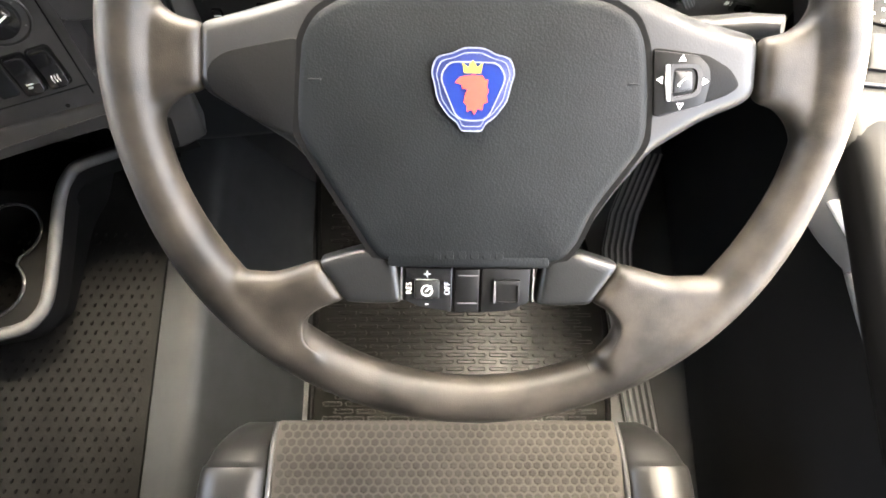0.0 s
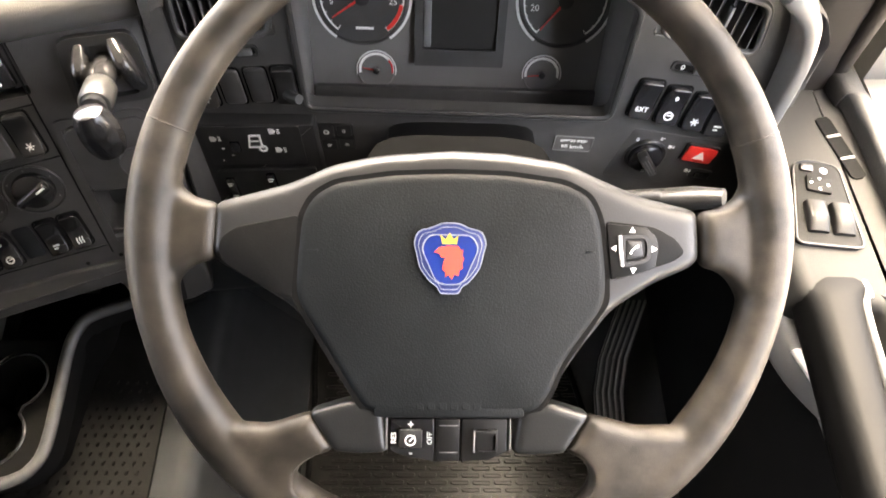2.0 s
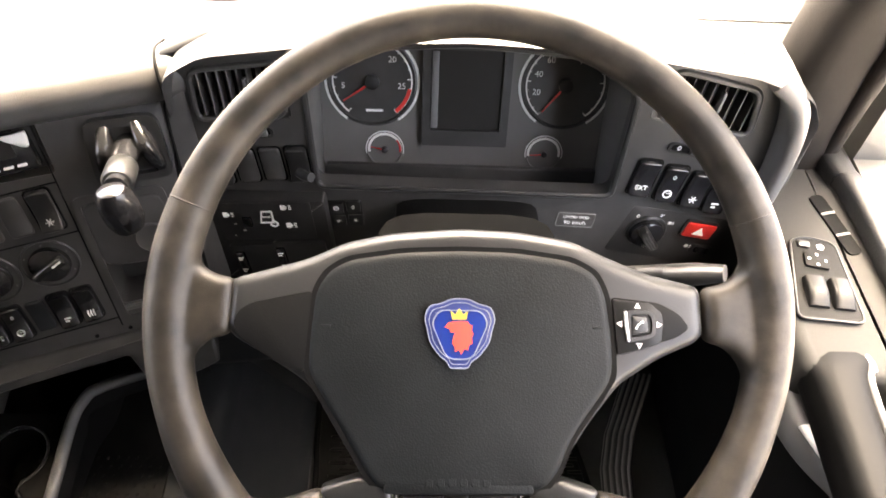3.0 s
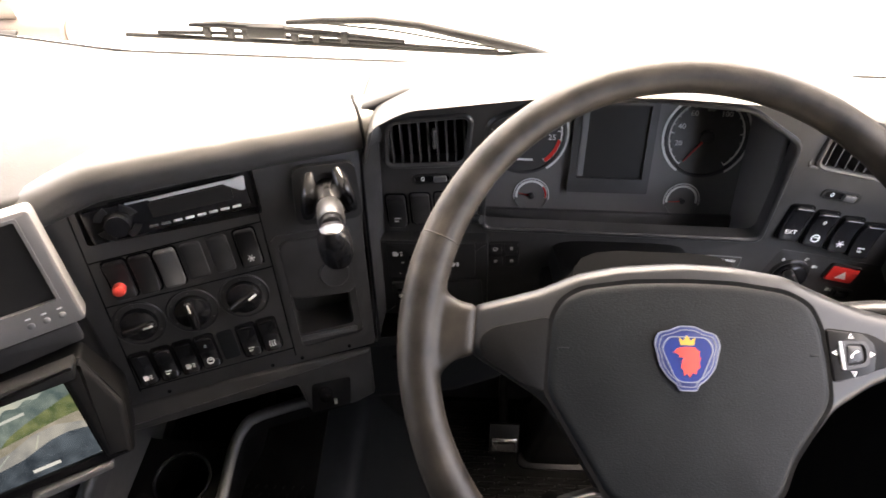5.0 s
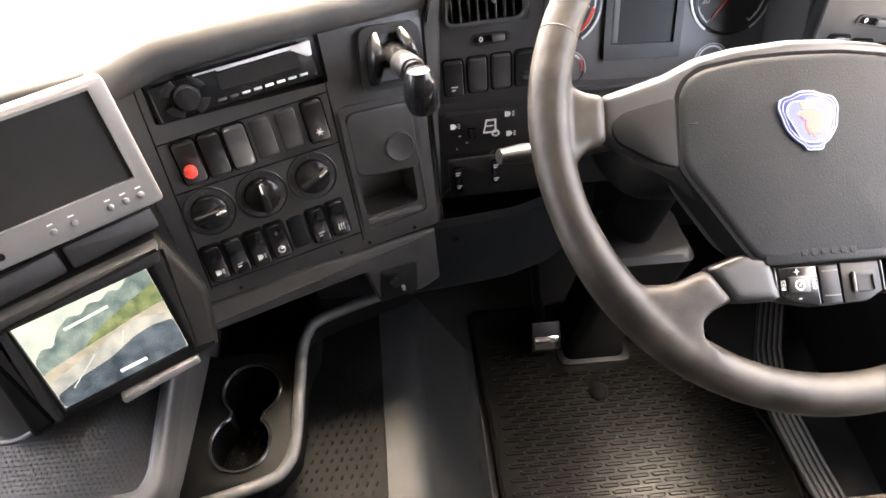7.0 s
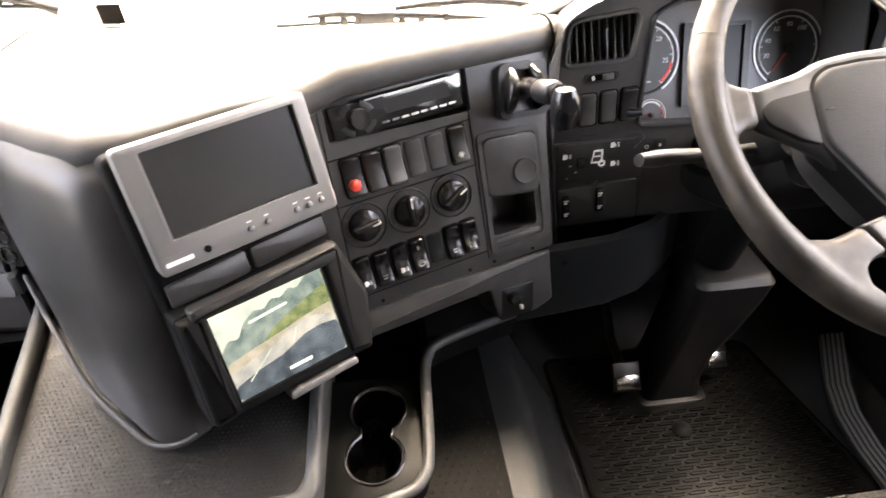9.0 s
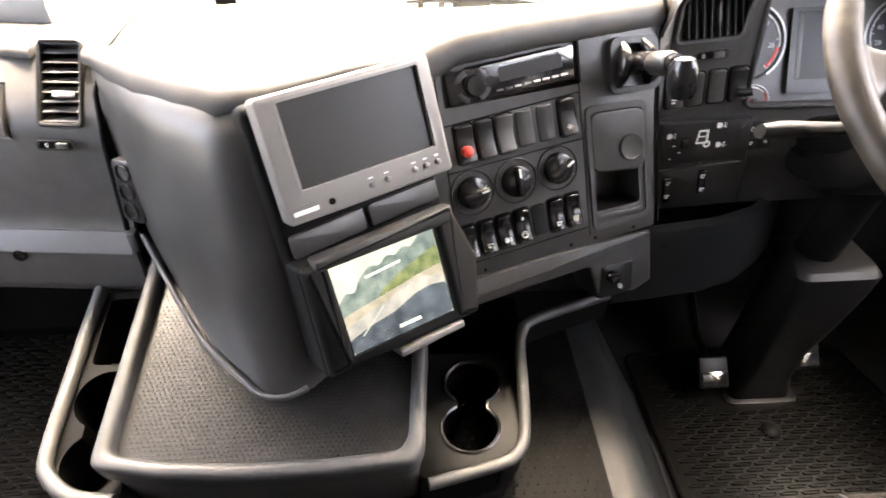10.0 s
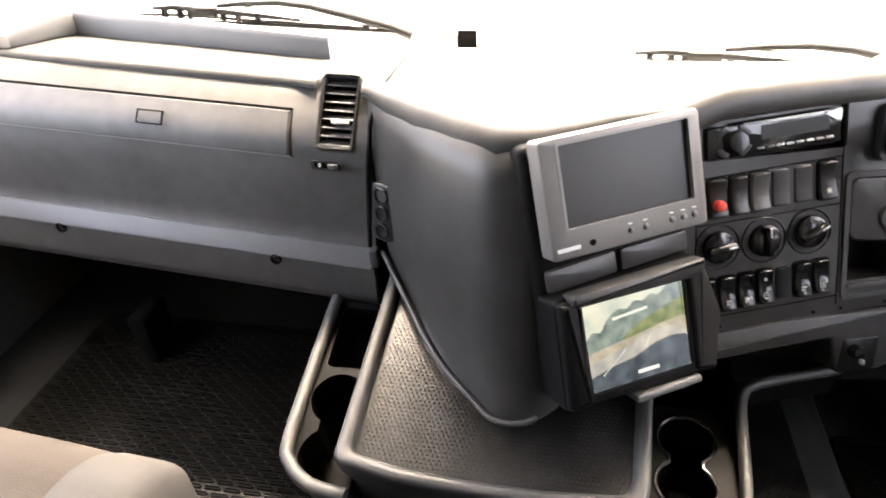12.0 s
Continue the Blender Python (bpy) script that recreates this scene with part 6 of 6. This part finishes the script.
part("catch_lever", sweep([((0.368, 0.300, 0.512), (0.010, 0, 0), (0, 0, 0.006)), ((0.380, 0.268, 0.515), (0.012, 0, 0), (0, 0, 0.006)), ((0.392, 0.242, 0.512), (0.008, 0, 0), (0, 0, 0.004))], power=0.7), WHITE, door, "white door catch lever")
part("lower_edge", tube([(0.404, 0.285, 0.462), (0.411, 0.218, 0.46), (0.418, 0.155, 0.46), (0.432, -0.10, 0.455), (0.445, -0.4, 0.45)], 0.009, 12), PALE, door)
DSW = axes((0.396, 0.430, 0.5605), (0.97, -0.22, 0), (0.22, 0.97, 0))
sw = thing("window_switch_pod", DSW, "grey door switch pod with window and mirror keys", "switch panel")
part("plate", prism(rounded([(-0.026, -0.052), (0.036, -0.044), (0.018, 0.046), (-0.010, 0.048), (-0.026, 0.040)], 0.008), -0.002, 0.004, 0.002), PODM, sw)
part("edge", tube([(x, y, 0.0035) for x, y in rounded([(-0.026, -0.052), (0.036, -0.044), (0.018, 0.046), (-0.010, 0.048), (-0.026, 0.040)], 0.008)], 0.0012, 6, closed=True), BLACK, sw)
for u in (-0.010, 0.014):
    rk = part("window_key", sweep([((u, -0.036, 0.004), (0.0095, 0, 0), (0, 0, 0.004)), ((u, -0.022, 0.006), (0.0098, 0, 0), (0, 0, 0.007)), ((u, -0.004, 0.006), (0.0095, 0, 0), (0, 0, 0.005))], power=0.5), KNOB, sw, m=at(0, 0, 0, 6))
    part("mark", icon_mesh("bars", 0.006), WHITE, rk, m=at(u, -0.022, 0.0132))
mk = part("mirror_key", prism(rect(-0.003, 0.018, 0.024, 0.018, 0.003), 0.003, 0.007, 0.001), INSERT, sw)
for dx, dy in ((-0.008, 0), (0.008, 0), (0, 0.006), (0, -0.006)):
    part("arrow", rbox(-0.003 + dx, 0.018 + dy, 0.0072, 0.0022, 0.0022, 0.0004, 0), WHITE, mk)
part("heater_key", prism(rect(-0.014, 0.036, 0.012, 0.008, 0.002), 0.003, 0.007, 0.001), BLACK, sw)
part("fold_mark", icon_mesh("ring", 0.007), WHITE, sw, m=at(0.003, 0.037, 0.0042))
gr = thing("door_slot_grille", axes((0.436, 0.498, 0.5605), (0.22, -0.97, 0), (0.97, 0.22, 0)), "black slotted grille in the door ledge", "grille")
part("bed", prism(rect(0, 0, 0.078, 0.016, 0.006), -0.002, 0.0014), HOLE, gr)
for u in (-0.014, 0.014):
    part("bridge", rbox(u, 0, 0.001, 0.003, 0.016, 0.003, 0.0008), PALE, gr)
sill = solo("window_sill_seal", sweep([((0.455, 0.62, 0.568), (0.016, 0, 0), (0, 0, 0.014)), ((0.459, 0.56, 0.568), (0.014, 0, 0), (0, 0, 0.014)), ((0.468, 0.44, 0.568), (0.010, 0, 0), (0, 0, 0.014)), ((0.468, -0.45, 0.572), (0.010, 0, 0), (0, 0, 0.014))], power=0.6), RUBBER, Matrix(), "black rubber window seal on the door", "seal", kind="structure")
pillar = thing("windscreen_pillar", Matrix(), "dark brown-grey windscreen pillar trim", "pillar", kind="structure")
part("pillar", sweep([((0.420, 0.61, 0.54), (0.040, 0, 0), (0, 0.04, 0)), ((0.418, 0.625, 0.62), (0.042, 0, 0), (0, 0.04, 0)), ((0.420, 0.63, 0.75), (0.042, 0, 0), (0, 0.04, 0)), ((0.435, 0.60, 1.0), (0.040, 0, 0), (0, 0.05, 0)), ((0.455, 0.54, 1.6), (0.040, 0, 0), (0, 0.05, 0))], power=0.6), UMBER, pillar)
part("grab_rail", tube([(0.452, 0.588, 0.57), (0.450, 0.592, 0.65), (0.445, 0.590, 0.80), (0.450, 0.55, 1.1), (0.46, 0.52, 1.3)], 0.010, 12), UMBER, pillar)
hoodend = solo("hood_end", sweep([((0.325, 0.565, 0.706), (0.006, 0, 0.010), (0, 0.026, 0.004)), ((0.350, 0.560, 0.682), (0.009, 0, 0.006), (0, 0.028, 0)), ((0.362, 0.556, 0.655), (0.0095, 0, 0.002), (0, 0.028, 0)), ((0.370, 0.552, 0.61), (0.0095, 0, 0.001), (0, 0.026, 0)), ((0.375, 0.548, 0.545), (0.0095, 0, 0.0), (0, 0.024, 0))], power=0.6), HOODG, Matrix(), "hood end beside the door, paled for side light", "dashboard trim", kind="structure")

# ---- seats ----
HEXC = plastic("seat_weave", (0.0165, 0.0150, 0.0132), 0.85, 1600, 0.5, 0.2, spec=0.1, mottle=0.15)
HEXL = plastic("seat_weave_line", (0.0300, 0.0276, 0.0245), 0.9, 1600, 0.5, 0.15, spec=0.1)
seat = thing("driver_seat", pose(0.040, 0, -0.060), "grey hexagon-weave driver seat with black bolsters", "seat")
def cushion_z(x, y):
    d = max(0.0, y - 0.075)
    return 0.420 - 0.55 * d * d / 0.045 * 0.8 - 0.06 * abs(x) ** 2


ys = [-0.38 + 0.02 * k for k in range(23)] + [0.09, 0.10, 0.108, 0.114, 0.118, 0.1205]
rows = [[(0.157 * (k / 12 - 0.5) * 2, y, cushion_z(0.157 * (k / 12 - 0.5) * 2, y)) for k in range(13)] for y in ys]
rows.append([(p[0], 0.123, p[2] - 0.015) for p in rows[-1]])
rows.append([(p[0], 0.121, 0.34) for p in rows[-1]])
part("cushion", thick(loft(rows), 0.02), HEXL, seat, "woven cushion cover")
hr = 0.0042
V, Fc = [], []
for r in range(68):
    for c in range(38):
        x = -0.150 + c * 0.0083 + (0.00415 if r % 2 else 0)
        y = 0.116 - r * 0.0072
        if abs(x) > 0.152 or y < -0.36:
            continue
        o = len(V)
        for rr, dz in ((hr * 0.88, 0.0), (hr * 0.74, 0.0005)):
            for k in range(6):
                px, py = x + rr * math.cos(math.pi / 3 * k + math.pi / 6), y + rr * math.sin(math.pi / 3 * k + math.pi / 6)
                V.append((px, py, cushion_z(px, py) + dz))
        Fc += [[o + k, o + (k + 1) % 6, o + 6 + (k + 1) % 6, o + 6 + k] for k in range(6)] + [[o + 6 + k for k in range(6)]]
me = bpy.data.meshes.new("weave")
me.from_pydata(V, [], Fc)
me.materials.append(HEXC)
hx = new("weave", me)
hx.parent = seat
tagged(hx, "brown-grey hexagon weave cells", kind="stuff")
for sx in (-1, 1):
    part("bolster", sweep([((sx * 0.190, -0.40, 0.385), (0.036, 0, 0), (0, 0, 0.05)), ((sx * 0.190, 0.02, 0.380), (0.036, 0, 0), (0, 0, 0.052)), ((sx * 0.186, 0.085, 0.372), (0.033, 0, 0), (0, 0, 0.050)), ((sx * 0.180, 0.112, 0.355), (0.026, 0, 0), (0, 0, 0.036)), ((sx * 0.178, 0.122, 0.345), (0.016, 0, 0), (0, 0, 0.02))], power=0.7), KNOB, seat, "black vinyl side bolster")
    part("piping", tube([(sx * 0.158, -0.38, 0.421), (sx * 0.158, 0.06, 0.421), (sx * 0.158, 0.10, 0.413), (sx * 0.158, 0.12, 0.398)], 0.0025, 8), BLACK, seat)
part("base", rbox(0, -0.17, 0.195, 0.32, 0.42, 0.27, 0.02), BLACK, seat)
part("backrest", rbox(0, -0.52, 0.76, 0.48, 0.12, 0.75, 0.05, 3), BLACK, seat)
for ob in seat.children:
    ob.data.transform(Matrix.Diagonal((1.09, 1.0, 1.0, 1.0)))
pseat = thing("passenger_seat", pose(-1.285, 0.040, 0.030, 0, 0, -4), "beige-topped passenger seat cushion with pale piping", "seat")
part("cushion", sweep([((0, -0.50, 0.395), (0.26, 0, 0), (0, 0, 0.055)), ((0, -0.05, 0.395), (0.26, 0, 0), (0, 0, 0.055)), ((0, 0.05, 0.39), (0.255, 0, 0), (0, 0, 0.052)), ((0, 0.085, 0.375), (0.245, 0, 0), (0, 0, 0.03))], seg=28, power=0.45), TAN, pseat)
part("side_bolster", sweep([((0.250, -0.50, 0.390), (0.045, 0, 0), (0, 0, 0.060)), ((0.252, -0.05, 0.392), (0.045, 0, 0), (0, 0, 0.060)), ((0.250, 0.045, 0.386), (0.043, 0, 0), (0, 0, 0.056)), ((0.247, 0.086, 0.366), (0.041, 0, 0), (0, 0, 0.038))], power=0.42), SEATS, pseat, "pale vinyl side")
part("base", rbox(0, -0.22, 0.175, 0.40, 0.44, 0.31, 0.02), BLACK, pseat)

# ---- at the windscreen ----
CYLM = plastic("brown_metal_tube", (0.050, 0.040, 0.034), 0.45, 500, 0.0, 0.25)
wm = thing("wiper_motor", pose(-0.842, 0.980, 0.503, 0, 0, 4), "dull brown cylinder lying on the cowl outside", "wiper motor")
part("body", lathe([(0.0, -0.068), (0.022, -0.068), (0.026, -0.062), (0.026, 0.056), (0.022, 0.060), (0, 0.060)], 24, m=pose(0, 0, 0, 0, 90, 0)), CYLM, wm)
part("end_ring", lathe([(0.0, 0.058), (0.020, 0.058), (0.024, 0.064), (0.016, 0.070), (0, 0.070)], 20, m=pose(0, 0, 0, 0, 90, 0)), CYLM, wm)
part("bracket", rbox(-0.035, 0.0, 0.050, 0.040, 0.003, 0.052, 0.001), CYLM, wm)
part("cable", tube([(-0.066, 0, 0.0), (-0.10, 0.0, -0.006), (-0.14, 0.01, -0.018), (-0.2, 0.012, -0.02)], 0.004, 8), CYLM, wm)
tag = thing("windscreen_tag", pose(-0.8200, 0.846, 0.6120, 9, 0, 0), "small dark square tag stuck on the windscreen", "tag")
part("plate", rbox(0, 0, 0, 0.0335, 0.003, 0.0315, 0.001), UMBER, tag)
part("holder", rbox(0.018, -0.004, -0.026, 0.070, 0.010, 0.004, 0.001), INSERT, tag)


def wiper(m, label):
    t = thing("windscreen_wiper", m, label, "wiper", "windscreen wipers")
    part("blade", tube([(0, 0, 0.556), (0.31, 0, 0.549), (0.61, 0, 0.541)], 0.0040, 8), INSERT, t)
    part("blade_back", tube([(0.05, 0, 0.562), (0.16, 0, 0.563), (0.31, 0, 0.556), (0.56, 0, 0.546)], 0.0032, 8), INSERT, t)
    part("bridge", tube([(0.10, 0, 0.575), (0.15, 0, 0.5775), (0.24, 0, 0.572), (0.34, 0, 0.564), (0.42, 0, 0.558)], [0.003, 0.006, 0.006, 0.005, 0.003], 8), INSERT, t)
    part("joint", rbox(0.215, 0, 0.569, 0.056, 0.014, 0.020, 0.003), INSERT, t)
    for x in (0.125, 0.160, 0.183, 0.256, 0.288, 0.330):
        part("claw", rbox(x, 0, 0.566 - 0.02 * (x - 0.12), 0.012, 0.010, 0.018, 0.002), INSERT, t)
    part("arm", tube([(0.245, 0.004, 0.581), (0.30, 0.004, 0.586), (0.375, 0.004, 0.589), (0.44, 0.004, 0.583), (0.54, 0.004, 0.562), (0.60, 0.004, 0.548), (0.64, 0.01, 0.530)], [0.004, 0.0055, 0.006, 0.0065, 0.0075, 0.008, 0.010], 10), INSERT, t)
    part("hose", tube([(0.30, 0.006, 0.580), (0.40, 0.006, 0.572), (0.50, 0.006, 0.556), (0.60, 0.006, 0.542)], 0.0018, 6), INSERT, t)
    return t


wiper(pose(-0.64, 0.90, 0.0), "black wiper arm and blade on the windscreen")
wiper(pose(-1.585, 1.00, 0.045, 0, 0, -3), "black wiper arm and blade on the windscreen")
km = thing("kerb_mirror", pose(-1.40, 1.20, 0.72, 20, 0, 0), "dark rounded kerb mirror outside the windscreen", "mirror")
part("shell", sweep([((-0.12, 0, 0), (0, 0.01, 0), (0, 0, 0.02)), ((-0.06, 0, 0), (0, 0.04, 0), (0, 0, 0.05)), ((0.06, 0, 0), (0, 0.04, 0), (0, 0, 0.05)), ((0.12, 0, 0), (0, 0.01, 0), (0, 0, 0.02))]), BLACK, km)
part("arm", tube([(0, 0, 0), (0, 0.02, 0.3), (0, -0.2, 0.7)], 0.012, 8), BLACK, km)

lt = thing("lighter_socket", CEN @ at(0.056, -0.152, -0.004), "black lighter socket in the open compartment", "socket")
part("plate", prism(rounded([(-0.026, -0.022), (0.024, -0.022), (0.030, 0.020), (-0.018, 0.022)], 0.005), -0.004, 0.009, 0.002), KNOB, lt)
part("plug", lathe([(0.0085, 0.0), (0.0085, 0.016), (0.007, 0.020), (0, 0.021)], 20, m=at(-0.004, 0.006, 0.0)), GLOSS, lt)
part("tab", rbox(0.006, -0.010, 0.011, 0.004, 0.006, 0.006, 0.001), SILVER, lt)
